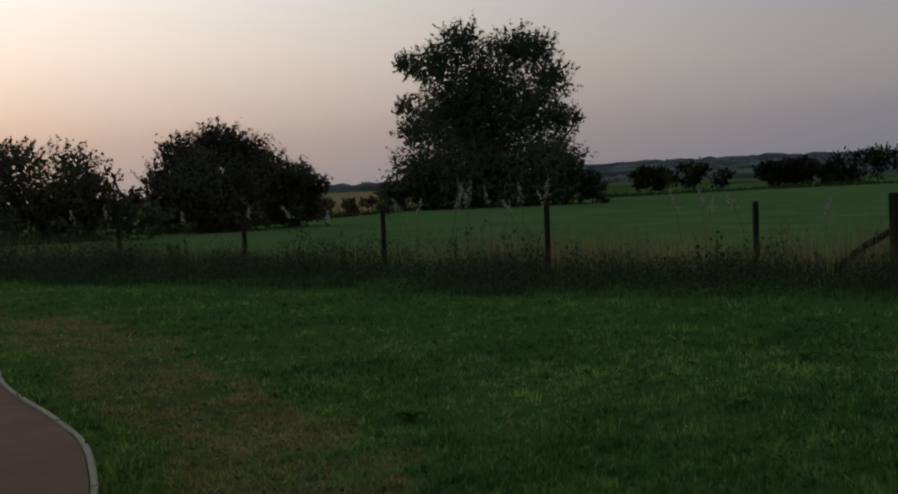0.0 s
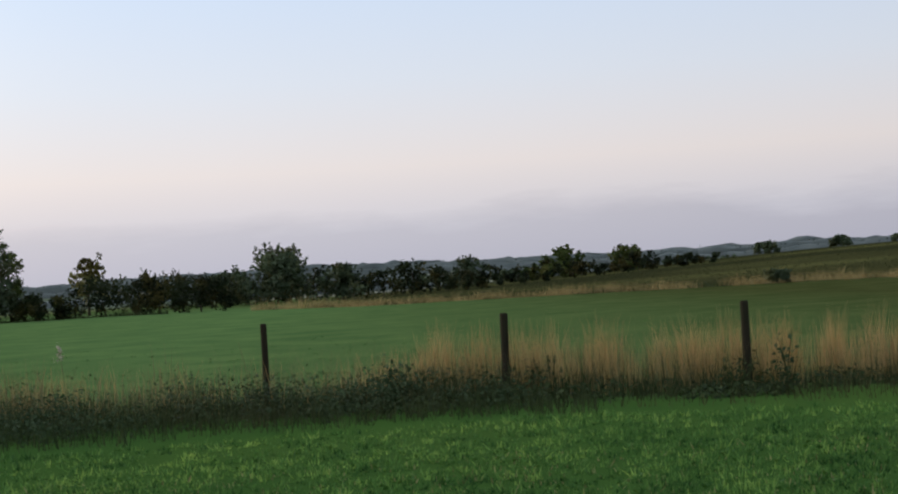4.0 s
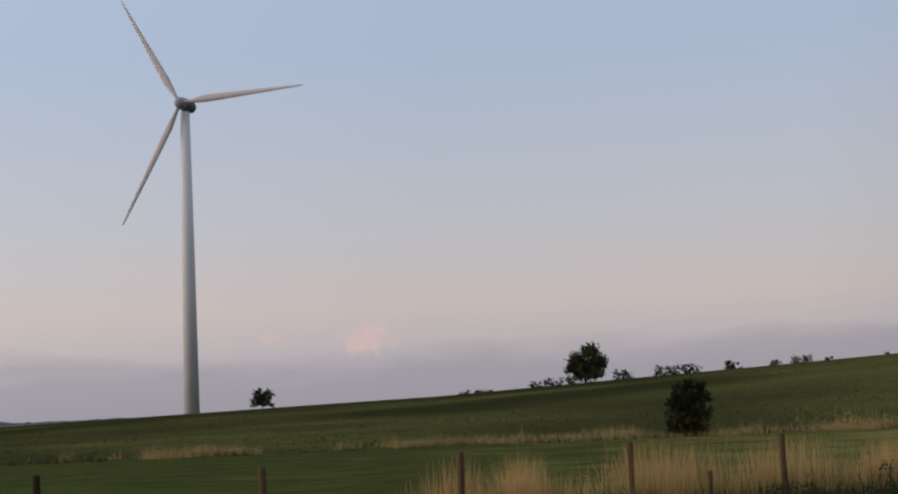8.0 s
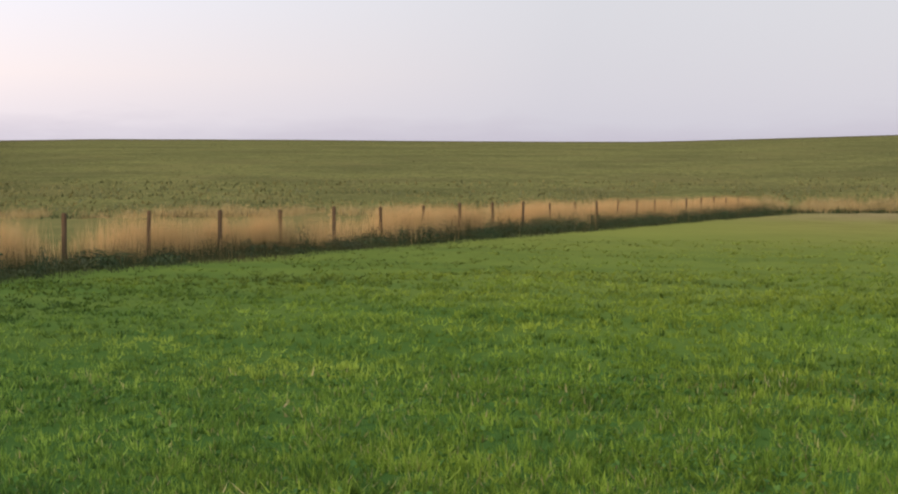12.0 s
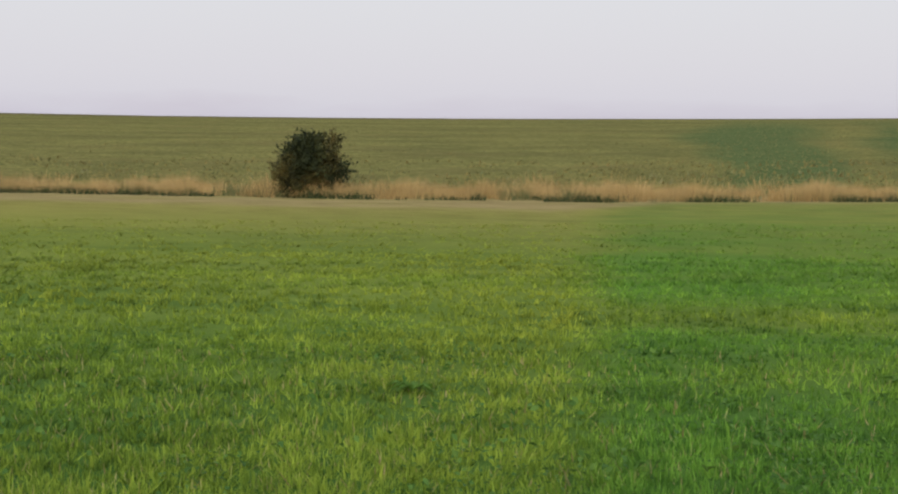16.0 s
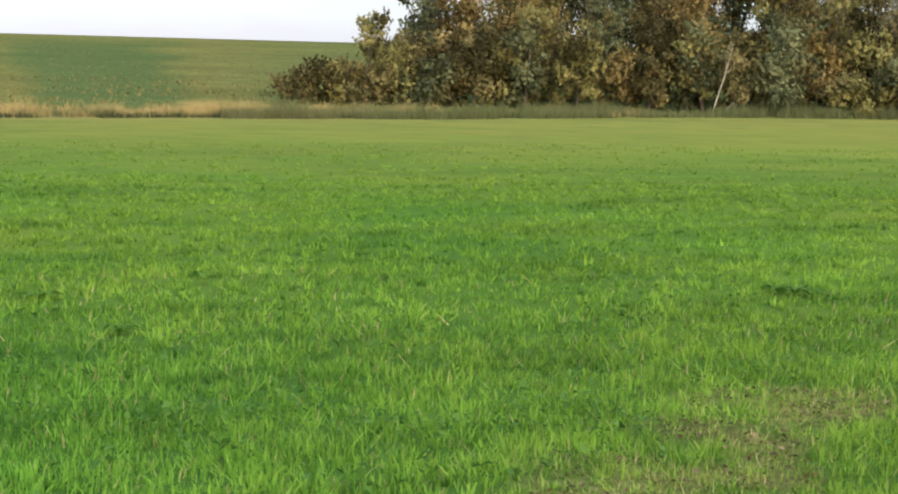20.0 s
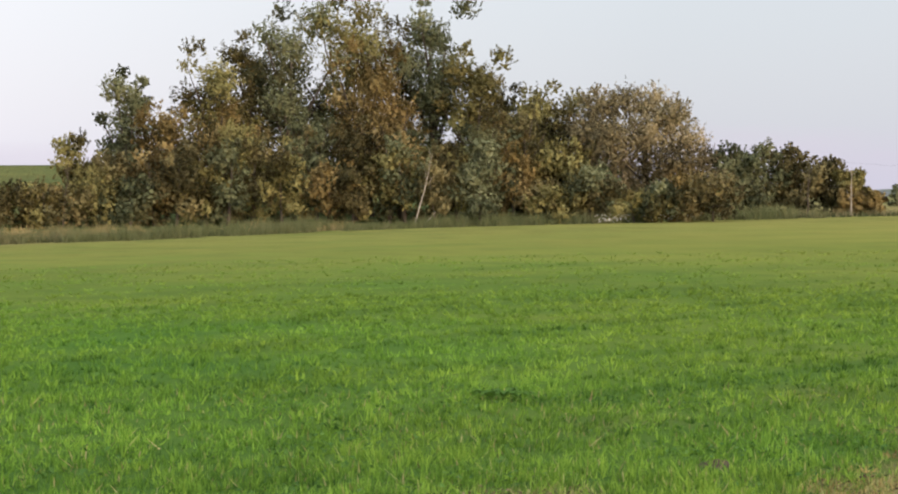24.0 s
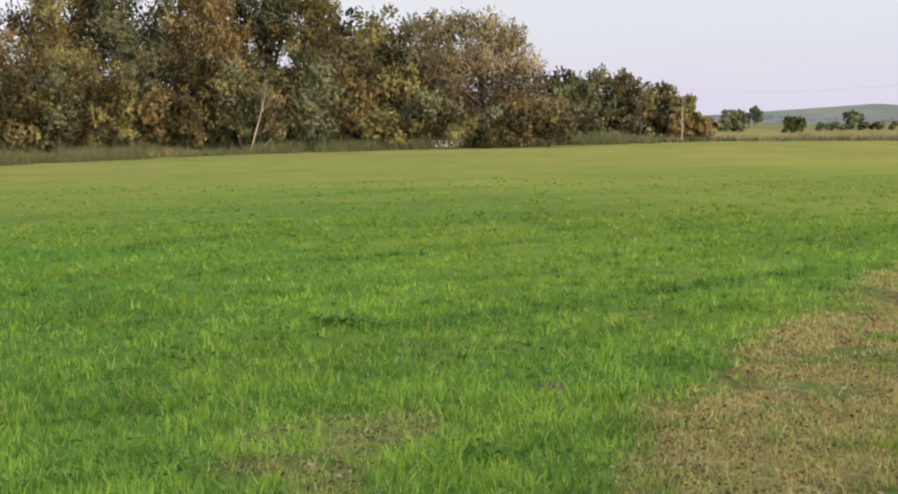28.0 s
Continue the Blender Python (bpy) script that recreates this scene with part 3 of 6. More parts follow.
def part(name, bm, mat, parent=None, label="", smooth=False):
    me = bpy.data.meshes.new(name)
    if smooth:
        for f in bm.faces:
            f.smooth = True
    bm.to_mesh(me)
    bm.free()
    me.materials.append(mat)
    ob = new(name, me)
    ob.parent = parent
    return tagged(ob, label) if label else ob


def tube(points, radii, sides=8, bm=None, cap=True):
    """A tapered tube through the points."""
    bm = bm or bmesh.new()
    rings = []
    pts = [Vector(p) for p in points]
    for i, p in enumerate(pts):
        d = (pts[min(i + 1, len(pts) - 1)] - pts[max(i - 1, 0)]).normalized()
        u = d.orthogonal().normalized() if abs(d.z) < 0.95 else Vector((1, 0, 0)).cross(d).normalized()
        w = d.cross(u)
        rings.append([bm.verts.new(p + (u * math.cos(a) + w * math.sin(a)) * radii[i]) for a in (2 * math.pi * k / sides for k in range(sides))])
    for a, b in zip(rings, rings[1:]):
        for k in range(sides):
            bm.faces.new((a[k], a[(k + 1) % sides], b[(k + 1) % sides], b[k]))
    if cap:
        bm.faces.new(rings[0][::-1])
        bm.faces.new(rings[-1])
    return bm


def box(sx, sy, sz, at_=(0, 0, 0), bevel=0.0, bm=None):
    bm = bm or bmesh.new()
    res = bmesh.ops.create_cube(bm, size=1.0, matrix=Matrix.Translation(at_) @ Matrix.Diagonal((sx, sy, sz, 1)))
    if bevel:
        vs = set(res["verts"])
        bmesh.ops.bevel(bm, geom=[e for e in bm.edges if e.verts[0] in vs], offset=bevel, segments=2, affect="EDGES")
    return bm


def blades(name, x, y, h, w, lean, mat, wornness=None, bend=True, z=None, parent=None, rng=None, tuft=None, aim=None, hue=None):
    """Many grass blades as one mesh."""
    rng = rng or np.random.default_rng(len(x))
    n = len(x)
    z = height(x, y) if z is None else z
    a = rng.uniform(0, 2 * math.pi, n)
    b = rng.uniform(0, 2 * math.pi, n) if aim is None else aim
    ux, uy = np.cos(a) * w / 2, np.sin(a) * w / 2
    lx, ly = np.cos(b) * lean * h, np.sin(b) * lean * h
    base = np.stack([x, y, z - 0.01], 1)
    side = np.stack([ux, uy, 0 * ux], 1)
    tip = base + np.stack([lx, ly, h], 1)
    if bend:
        midp = base + np.stack([lx * 0.35, ly * 0.35, h * 0.55], 1)
        v = np.stack([base - side, base + side, midp + side * 0.8, midp - side * 0.8, tip], 1).reshape(-1, 3)
        i = np.arange(n)[:, None] * 5
        f = np.concatenate([i + np.array([[0, 1, 2]]), i + np.array([[0, 2, 3]]), i + np.array([[3, 2, 4]])], 1).reshape(-1, 3)
        k = 5
    else:
        v = np.stack([base - side, base + side, tip], 1).reshape(-1, 3)
        f = (np.arange(n)[:, None] * 3 + np.array([[0, 1, 2]])).reshape(-1, 3)
        k = 3
    return mesh(name, v, f, mat, {"worn": np.repeat(np.zeros(n) if wornness is None else wornness, k), "tuft": np.repeat(rng.uniform(0, 1, n) if tuft is None else tuft, k),
                                 "tone": np.repeat(np.zeros(n) if hue is None else hue, k)}, parent=parent)


def sector(rng, n, a0, a1, r0, r1, power=1.0):
    """Random places between two bearings and radii; power 1: even, less: denser near the eye."""
    az = np.radians(rng.uniform(a0, a1, n))
    u = rng.uniform(0, 1, n)
    e = 1.0 + power
    r = (r0 ** e + u * (r1 ** e - r0 ** e)) ** (1 / e)
    return -np.sin(az) * r, np.cos(az) * r, r


def leaves(name, centers, size, mat, parent=None, rng=None, normals=None, tuft=None):
    """A crown of many small bent leaf pieces round the given places, facing outwards where normals are given."""
    rng = rng or np.random.default_rng(len(centers))
    n = len(centers)
    d = rng.normal(size=(n, 3))
    if normals is not None:
        nn = normals + rng.normal(size=(n, 3)) * 0.3
        nn /= np.linalg.norm(nn, axis=1)[:, None] + 1e-6
        d -= nn * (d * nn).sum(1)[:, None]
    d /= np.linalg.norm(d, axis=1)[:, None] + 1e-6
    e = np.cross(nn, d) if normals is not None else np.cross(d, rng.normal(size=(n, 3)))
    e /= np.linalg.norm(e, axis=1)[:, None] + 1e-6
    s = np.reshape(size, (-1, 1)) * rng.uniform(0.55, 1.35, (n, 1))
    c = np.asarray(centers)
    nrm = np.cross(d, e) * s * 0.18
    v = np.stack([c - d * s * 0.5, c + e * s * 0.36 + nrm, c + d * s * 0.55, c - e * s * 0.36 + nrm], 1).reshape(-1, 3)
    i = np.arange(n)[:, None] * 4
    f = np.concatenate([i + np.array([[0, 1, 2]]), i + np.array([[0, 2, 3]])], 1).reshape(-1, 3)
    return mesh(name, v, f, mat, {"tuft": np.repeat(rng.uniform(0, 1, n) if tuft is None else tuft, 4)}, parent=parent)


def unit(rng, n):
    d = rng.normal(size=(n, 3))
    return d / np.linalg.norm(d, axis=1)[:, None]


def tree(name, base, high, wide, lobes=9, leaf_n=4000, leaf=0.3, mat="leaf_green", bare=0.15, seed=1, lean=0.0, label="", category="tree", group="", kind="",
         squash=0.85, bark="bark", ragged=0.5, full=4.0, limbs=True, mid=0.42, tall=False, shape=(), across=(1, 0)):
    """A tree or bush: tapered trunk, limbs to the lobes of the crown, each lobe made of puffs of leaves with gaps between."""
    rng = np.random.default_rng(seed)
    root = tagged(new(name), label, category, group, kind)
    root.location = base
    wide *= 1.18
    top = high * bare
    trunk_r = max(0.04, high * 0.02)
    bend = rng.normal(0, 0.03, 2) * high
    spine = [(0, 0, -0.15), (bend[0] * 0.4, bend[1] * 0.4, max(top, high * 0.15)), (bend[0] + lean * high * 0.5, bend[1], high * 0.45), (bend[0] * 1.3 + lean * high * 0.7, bend[1] * 1.2, high * 0.72)]
    trunk = part("trunk" if category == "tree" else "stem", tube(spine, [trunk_r * 1.25, trunk_r, trunk_r * 0.6, trunk_r * 0.15], 8), M[bark], root, smooth=True)
    def girth(t):
        u = (t - mid) / (1.04 - mid) if t > mid else (mid - t) / (mid + 0.45)
        return max(0.2, 1 - u ** full) ** 0.5

    cs, rs = [], []
    lo = high * bare * 0.7
    for i in range(lobes):
        t = (i + 0.5) / lobes
        zc = lo + (high - lo) * (0.06 + 0.90 * t)
        spread = wide * 0.5 * girth(t)
        a = i * 2.4 + rng.uniform(-0.5, 0.5)
        rad = max(spread * rng.uniform(0.24, 0.54), high * 0.07)
        rad = min(rad, high * 0.4)
        off = max(0.0, spread - rad * 0.95) * rng.uniform(0.7, 1.12)
        cs.append((math.cos(a) * off + lean * zc, math.sin(a) * off, max(rad * squash * 0.6, min(zc, high - rad * squash))))
        rs.append(rad)
    for k in range(max(2, lobes // 3)):
        t = (k + 0.7) / max(2, lobes // 3)
        cs.append((lean * high * t * 0.8 + rng.normal(0, 0.05) * wide, rng.normal(0, 0.05) * wide, lo + (high - lo) * (0.1 + 0.7 * t)))
        rs.append(min(wide * 0.5 * girth(t) * 0.62, high * 0.4))
    if shape:
        cs, rs = [], []
        for dx, dz, rad in shape:
            deep = rng.uniform(-0.3, 0.3) * wide * (0.4 if dz > 0.6 * high else 1.0)
            cs.append((across[0] * dx - across[1] * deep, across[1] * dx + across[0] * deep, dz))
            rs.append(rad)
    if limbs and category == "tree":
        for c, rad in list(zip(cs, rs))[: min(lobes, 12)]:
            z0 = max(top * 0.8, c[2] * 0.45)
            s = (lean * z0 + bend[0] * 0.6 * z0 / high, bend[1] * 0.6 * z0 / high, z0)
            m = [(s[k] * 0.45 + c[k] * 0.55) + (0.08 * rad if k == 2 else rng.normal(0, 0.1) * rad) for k in range(3)]
            part("limb", tube([s, m, c], [trunk_r * 0.42, trunk_r * 0.25, trunk_r * 0.08], 5), M[bark], trunk)
    cs, rs = np.array(cs), np.array(rs)
    # sprays of leaves that reach outwards and up from each lobe, tapering to a tip
    per = 14
    m = max(6, leaf_n // per)
    pick = rng.choice(len(rs), size=m, p=rs ** 2 / (rs ** 2).sum())
    d = unit(rng, m)
    reach = rs[pick] * rng.uniform(0.25, 0.6, m) * (1 + ragged * 0.45 * rng.uniform(0, 1, m) ** 3)
    way = d * 0.6 + np.array([0.0, 0.0, 0.75 if tall else 0.45]) + rng.normal(size=(m, 3)) * 0.25
    way /= np.linalg.norm(way, axis=1)[:, None]
    start = cs[pick] + d * (rs[pick] * rng.uniform(0.02, 1.0, m) ** 0.45 - reach * 0.55)[:, None] * np.array([1, 1, squash])
    t = rng.uniform(0, 1, (m, per)) ** 0.85
    q = unit(rng, m * per).reshape(m, per, 3)
    girths = np.maximum(leaf * 0.8, reach * 0.27)[:, None] * (1.05 - 0.85 * t) * rng.uniform(0.35, 1.0, (m, per))
    pts = (start[:, None, :] + way[:, None, :] * (reach[:, None] * t)[:, :, None] + q * girths[:, :, None]).reshape(-1, 3)
    nor = (q * 0.6 + d[:, None, :] * 0.6 + np.array([0, 0, 0.4])).reshape(-1, 3)
    shade = rng.uniform(0, 1, len(rs))
    tint = np.repeat(np.clip(0.7 * shade[pick] + 0.3 * rng.uniform(0, 1, m), 0, 1), per) + rng.normal(0, 0.05, m * per)
    keep = pts[:, 2] < high * np.repeat(rng.uniform(0.94, 1.1, m), per)
    pts, nor, tint = pts[keep], nor[keep], tint[keep]
    # larger leaves fill the inside of the lobes
    k = int(leaf_n * (0.16 if tall or shape else 0.1))
    pick = rng.choice(len(rs), size=k, p=rs ** 3 / (rs ** 3).sum())
    d = unit(rng, k)
    inner = cs[pick] + d * (rs[pick] * 0.78 * rng.uniform(0, 1, k) ** 0.4)[:, None] * np.array([1, 1, squash])
    size = np.concatenate([np.full(len(pts), leaf), np.full(k, leaf * 1.7)])
    pts, nor = np.concatenate([pts, inner]), np.concatenate([nor, d + np.array([0, 0, 0.3])])
    tint = np.concatenate([tint, np.clip(0.7 * shade[pick] + 0.15 + rng.normal(0, 0.08, k), 0, 1)])
    pts[:, 2] = np.maximum(pts[:, 2], 0.03)
    leaves("crown", pts, size, M[mat], root, rng, nor, tint)
    return root


# ---- ground ----
def make_ground():
    rs = np.concatenate([np.linspace(0.0, 30, 61), np.geomspace(31, 320, 90), np.geomspace(330, 4800, 28)])
    na = 400
    az = np.radians(np.arange(na) * 360.0 / na)
    R_, A_ = np.meshgrid(rs[1:], az, indexing="ij")
    x, y = (-np.sin(A_) * R_).ravel(), (np.cos(A_) * R_).ravel()
    z = height(x, y)
    d = kerb_distance(x, y)
    z = np.where((d < 0.0) & (d > -PATH_WIDTH), z - 0.05, z)
    deg = np.degrees(np.arctan2(-x, y))
    deg = np.where(deg > 145, deg - 360, deg)
    r = np.hypot(x, y)
    crop = np.clip((r - EDGE_R(deg) - 1.5) / 2.0, 0, 1) * np.clip((3 - deg) / 3, 0, 1) * np.clip((deg + 168) / 6, 0, 1) * np.clip((340 - r) / 8, 0, 1)
    wob = deg + (vnoise(x, y, 25, 7) - 0.5) * 4
    lush = np.maximum(np.clip((2.9 - np.abs(wob + 122.4)) / 1.2, 0, 1), np.clip((3.4 - np.abs(wob + 129.4)) / 1.2, 0, 1)) * np.clip((290 - r) / 80, 0.1, 1) * 0.7
    # By bearing: leafier crop, and the ridge's weaker light painted as darker colour.
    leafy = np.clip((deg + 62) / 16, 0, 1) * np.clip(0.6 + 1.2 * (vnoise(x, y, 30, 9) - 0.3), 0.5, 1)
    lush = np.maximum(lush, np.clip((-133 - deg) / 8, 0, 1) * 0.7 * np.clip((vnoise(x, y, 30, 8) - 0.2) / 0.3, 0.25, 1))
    rough = np.where((deg > -86) & (deg < 145), np.clip(x * OUT.x + y * OUT.y - 19.2, 0, 1), 0.0)
    far = np.clip((r - EDGE_R(deg) - 20) / 40, 0, 1) * (1 - crop)
    stubble = np.clip((deg - 35.5) / 1.0, 0, 1) * np.clip((43 - deg) / 1.0, 0, 1) * np.clip((r - EDGE_R(deg) - 3) / 4, 0, 1) * np.clip((420 - r) / 30, 0, 1)
    mown = np.clip((r - EDGE_R(deg) + np.interp(deg, [-119, -115], [7, 26])) / 8, 0, 1) * np.clip((-84 - deg) / 6, 0, 1) * np.clip((deg + 146) / 12, 0, 1) * (r < EDGE_R(deg) + 3)
    stubble = np.maximum(stubble, mown * np.clip(0.4 + 1.2 * (vnoise(x, y, 5, 12) - 0.35), 0.2, 0.7))
    stubble = np.maximum(stubble, 0.5 * np.clip((-162 - deg) / 3, 0, 1) * np.clip((r - EDGE_R(deg) - 1) / 4, 0, 1) * np.clip(0.5 + 1.4 * (vnoise(x, y, 35, 11) - 0.3), 0.4, 1))
    v = np.concatenate([np.array([[0, 0, float(z[:na].mean())]]), np.stack([x, y, z], 1)])
    nr = len(rs) - 1
    i, j = np.meshgrid(np.arange(nr - 1), np.arange(na), indexing="ij")
    a = 1 + i * na + j
    b = 1 + i * na + (j + 1) % na
    quads = np.stack([a, b, b + na, a + na], -1).reshape(-1, 4)
    jj = np.arange(na)
    fan = np.stack([np.zeros(na, int), 1 + (jj + 1) % na, 1 + jj], 1)
    tri = np.concatenate([np.stack([quads[:, 0], quads[:, 2], quads[:, 1]], 1), np.stack([quads[:, 0], quads[:, 3], quads[:, 2]], 1), fan])
    pad = lambda q: np.concatenate([[0.0], q])
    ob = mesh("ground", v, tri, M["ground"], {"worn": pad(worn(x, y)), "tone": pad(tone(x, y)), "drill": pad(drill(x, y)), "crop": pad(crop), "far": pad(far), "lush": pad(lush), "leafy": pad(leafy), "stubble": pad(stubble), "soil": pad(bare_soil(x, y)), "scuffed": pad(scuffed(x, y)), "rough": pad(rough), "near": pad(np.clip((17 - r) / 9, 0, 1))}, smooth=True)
    tagged(ob, "gently rising grass fields with a crop-covered ridge behind", "ground", kind="structure")


make_ground()

# ---- path and kerb ----
def make_path():
    n = len(KERB_LINE)
    cols = [0.03, 0.4, 1.0, 2.0, PATH_WIDTH - 0.03]
    v = []
    for d in cols:
        q = KERB_LINE + KERB_SIDE * d
        v.append(np.stack([q[:, 0], q[:, 1], height(q[:, 0], q[:, 1]) + 0.012], 1))
    v = np.concatenate(v)
    i, j = np.meshgrid(np.arange(len(cols) - 1), np.arange(n - 1), indexing="ij")
    a = i * n + j
    f = np.stack([a, a + 1, a + n + 1, a + n], -1).reshape(-1, 4)
    tagged(mesh("path", v, f, M["path"]), "worn reddish tarmac footpath curving through the grass", "path", kind="structure")


def kerb_stones(name, side_shift, label):
    root = tagged(new(name), label, "kerb", kind="structure")
    q = KERB_LINE + KERB_SIDE * side_shift
    seg = np.concatenate([[0], np.cumsum(np.linalg.norm(np.diff(q, axis=0), axis=1))])
    rng = np.random.default_rng(8)
    s = 0.0
    while s < seg[-1] - 1:
        length = 0.9
        t = np.linspace(s + 0.004, s + length - 0.004, 5)
        x, y = np.interp(t, seg, q[:, 0]), np.interp(t, seg, q[:, 1])
        z = height(x, y) + rng.uniform(-0.006, 0.006) + 0.028
        bm = bmesh.new()
        prev = None
        for k in range(5):
            dx, dy = np.interp(t[k] + 0.02, seg, q[:, 0]) - np.interp(t[k] - 0.02, seg, q[:, 0]), np.interp(t[k] + 0.02, seg, q[:, 1]) - np.interp(t[k] - 0.02, seg, q[:, 1])
            m = math.hypot(dx, dy)
            nx, ny = dy / m, -dx / m
            ring = [bm.verts.new((x[k] + nx * o, y[k] + ny * o, z[k] + dz)) for o, dz in ((-0.022, -0.15), (-0.022, -0.008), (-0.015, 0.0), (0.015, 0.0), (0.022, -0.008), (0.022, -0.15))]
            if prev:
                for c in range(5):
                    bm.faces.new((prev[c], ring[c], ring[c + 1], prev[c + 1]))
            else:
                bm.faces.new(ring)
            prev = ring
        bm.faces.new(prev[::-1])
        part("edging_stone", bm, M["kerb"], root)
        s += length


make_path()
kerb_stones("kerb_near", 0.0, "pale concrete edging set in curving line beside the path")
kerb_stones("kerb_far", PATH_WIDTH, "pale concrete edging on the path's far side")

# ---- stock fence ----
def along(s, out=0.0):
    p = FOOT + RUN * s + OUT * out
    return Vector((p.x, p.y, hz(p.x, p.y)))


def post(rng, s, tall=1.16, thick=0.10, label="weathered round wooden fence post standing in rough grass"):
    root = tagged(new("fence_post"), label, "fence post", "posts of the stock fence")
    root.matrix_basis = Matrix.Translation(along(s)) @ pose(0, 0, 0, rng.uniform(-1.5, 1.5), rng.uniform(-1.5, 1.5), rng.uniform(0, 360))
    bm = tube([(0, 0, -0.2), (0.004, 0, tall * 0.5), (0, 0, tall - 0.03), (0, 0, tall)], [thick * 0.54, thick * 0.5, thick * 0.49, thick * 0.42], 10)
    part("shaft", bm, M["post_brown" if s > 8 else "post"], root)
    return root


rngf = np.random.default_rng(5)
for s in [-30.7, -26.0, -21.7, -17.55, -13.3, -8.66, -4.35] + [(k - 0.37) * 3.13 for k in range(0, 31)]:
    post(rngf, s, 1.14 + rngf.uniform(-0.06, 0.06), rngf.uniform(0.09, 0.115))
post(rngf, (5.5 - 0.37) * 3.13, 0.62, 0.07, "short broken wooden stake in the fence line")

strainer = tagged(new("strainer_post"), "thick square wooden straining post with two sloping braces", "fence post")
strainer.location = along(-10.93)
part("shaft", box(0.17, 0.17, 1.5, (0, 0, 0.45), 0.015), M["post"], strainer)
for sgn in (-1, 1):
    foot = RUN * sgn * 1.05
    bm = tube([(RUN.x * sgn * 0.07, RUN.y * sgn * 0.07, 0.66), (foot.x * 0.55, foot.y * 0.55, 0.40), (foot.x, foot.y, 0.05)], [0.05, 0.052, 0.05], 8)
    part("brace", bm, M["post"], strainer)

# ---- wind turbine ----
def turbine():
    base = at(-28.05, 330)
    base.z = EYE + 330 * math.tan(radians(0.5))
    root = tagged(new("wind_turbine"), "white three-bladed wind turbine on a tapering steel tower", "wind turbine")
    root.location = base
    hub = EYE + 330 * math.tan(radians(11.93)) - base.z
    part("tower", tube([(0, 0, 0), (0, 0, hub * 0.5), (0, 0, hub - 1.6)], [1.62, 1.36, 1.0], 32), M["turbine"], root, smooth=True)
    face = radians(180 - 28 - 30)
    ax = Vector((-math.sin(face), math.cos(face), 0.05)).normalized()
    c = Vector((0, 0, hub))
    side = ax.cross(Vector((0, 0, 1))).normalized()
    part("nacelle", tube([c - ax * 3.0, c - ax * 2.7, c - ax * 1.0, c + ax * 0.9], [0.8, 1.3, 1.5, 1.3], 16), M["nacelle"], root, "dark grey rounded nacelle", smooth=True)
    hc = c + ax * 1.9
    spinner = part("hub", tube([c + ax * 0.95, hc, hc + ax * 0.8, hc + ax * 1.3], [1.3, 1.35, 0.95, 0.2], 16), M["turbine_grey"], root, "grey spinner", smooth=True)
    up2 = side.cross(ax).normalized()
    for k in range(3):
        a = radians(-31 + 120 * k)
        d = up2 * math.cos(a) + side * math.sin(a) * (-1)
        t = ax.cross(d).normalized()
        bm = bmesh.new()
        rings = []
        for f, ch, th in ((0.03, 0.9, 0.9), (0.07, 1.0, 0.9), (0.2, 2.3, 0.8), (0.35, 2.1, 0.66), (0.6, 1.5, 0.5), (0.85, 0.95, 0.34), (0.97, 0.55, 0.2), (1.0, 0.16, 0.08)):
            p = hc + d * (29.0 * f)
            tw = radians(22 * (1 - f) - 14)
            cu = t * math.cos(tw) + ax * math.sin(tw)
            cv = ax * math.cos(tw) - t * math.sin(tw)
            rings.append([bm.verts.new(p + cu * ch * 0.36 * (math.cos(q) + 0.25) + cv * th * 0.5 * math.sin(q)) for q in (2 * math.pi * j / 12 for j in range(12))])
        for r1, r2 in zip(rings, rings[1:]):
            for j in range(12):
                bm.faces.new((r1[j], r1[(j + 1) % 12], r2[(j + 1) % 12], r2[j]))
        bm.faces.new(rings[-1])
        bmesh.ops.recalc_face_normals(bm, faces=bm.faces)
        part("blade", bm, M["blade"], spinner, smooth=True)


turbine()

# ---- trees and bushes, placed by bearing, distance, the crown's top angle and its width ----
COUNT = [100]


def grow(name, az, r, el, wdeg, mat, label, lobes=9, n=3000, leaf=0.25, category="tree", group="", bare=0.06, lean=0.0, ragged=0.5, squash=0.85, sink=0.0, bark="bark", full=4.0, mid=0.42, tall=False, shape=()):
    COUNT[0] += 1
    base = at(az, r, -sink)
    high = EYE + r * math.tan(radians(el)) - base.z
    # a shape lists the crown's lobes in milliradians as seen from the field: across, up, radius
    a = radians(az)
    lobed = [(dx * r * 0.001, dz * r * 0.001, rad * r * 0.00122) for dx, dz, rad in shape]
    return tree(name, base, high, 2 * r * math.tan(radians(wdeg / 2)), lobes, n, leaf, mat, bare, COUNT[0], lean, label, category, group, "", squash, bark, ragged, full, r < 200, mid, tall, lobed, (math.cos(a), math.sin(a)))


# beyond the meadow, against the sunset
grow("hawthorn", 53.0, 62, 2.25, 9.0, "leaf_thorn", "dense dark hawthorn in silhouette beyond the meadow", 18, 36000, 0.13, bare=0.02, ragged=0.8, full=2.3, mid=0.22)
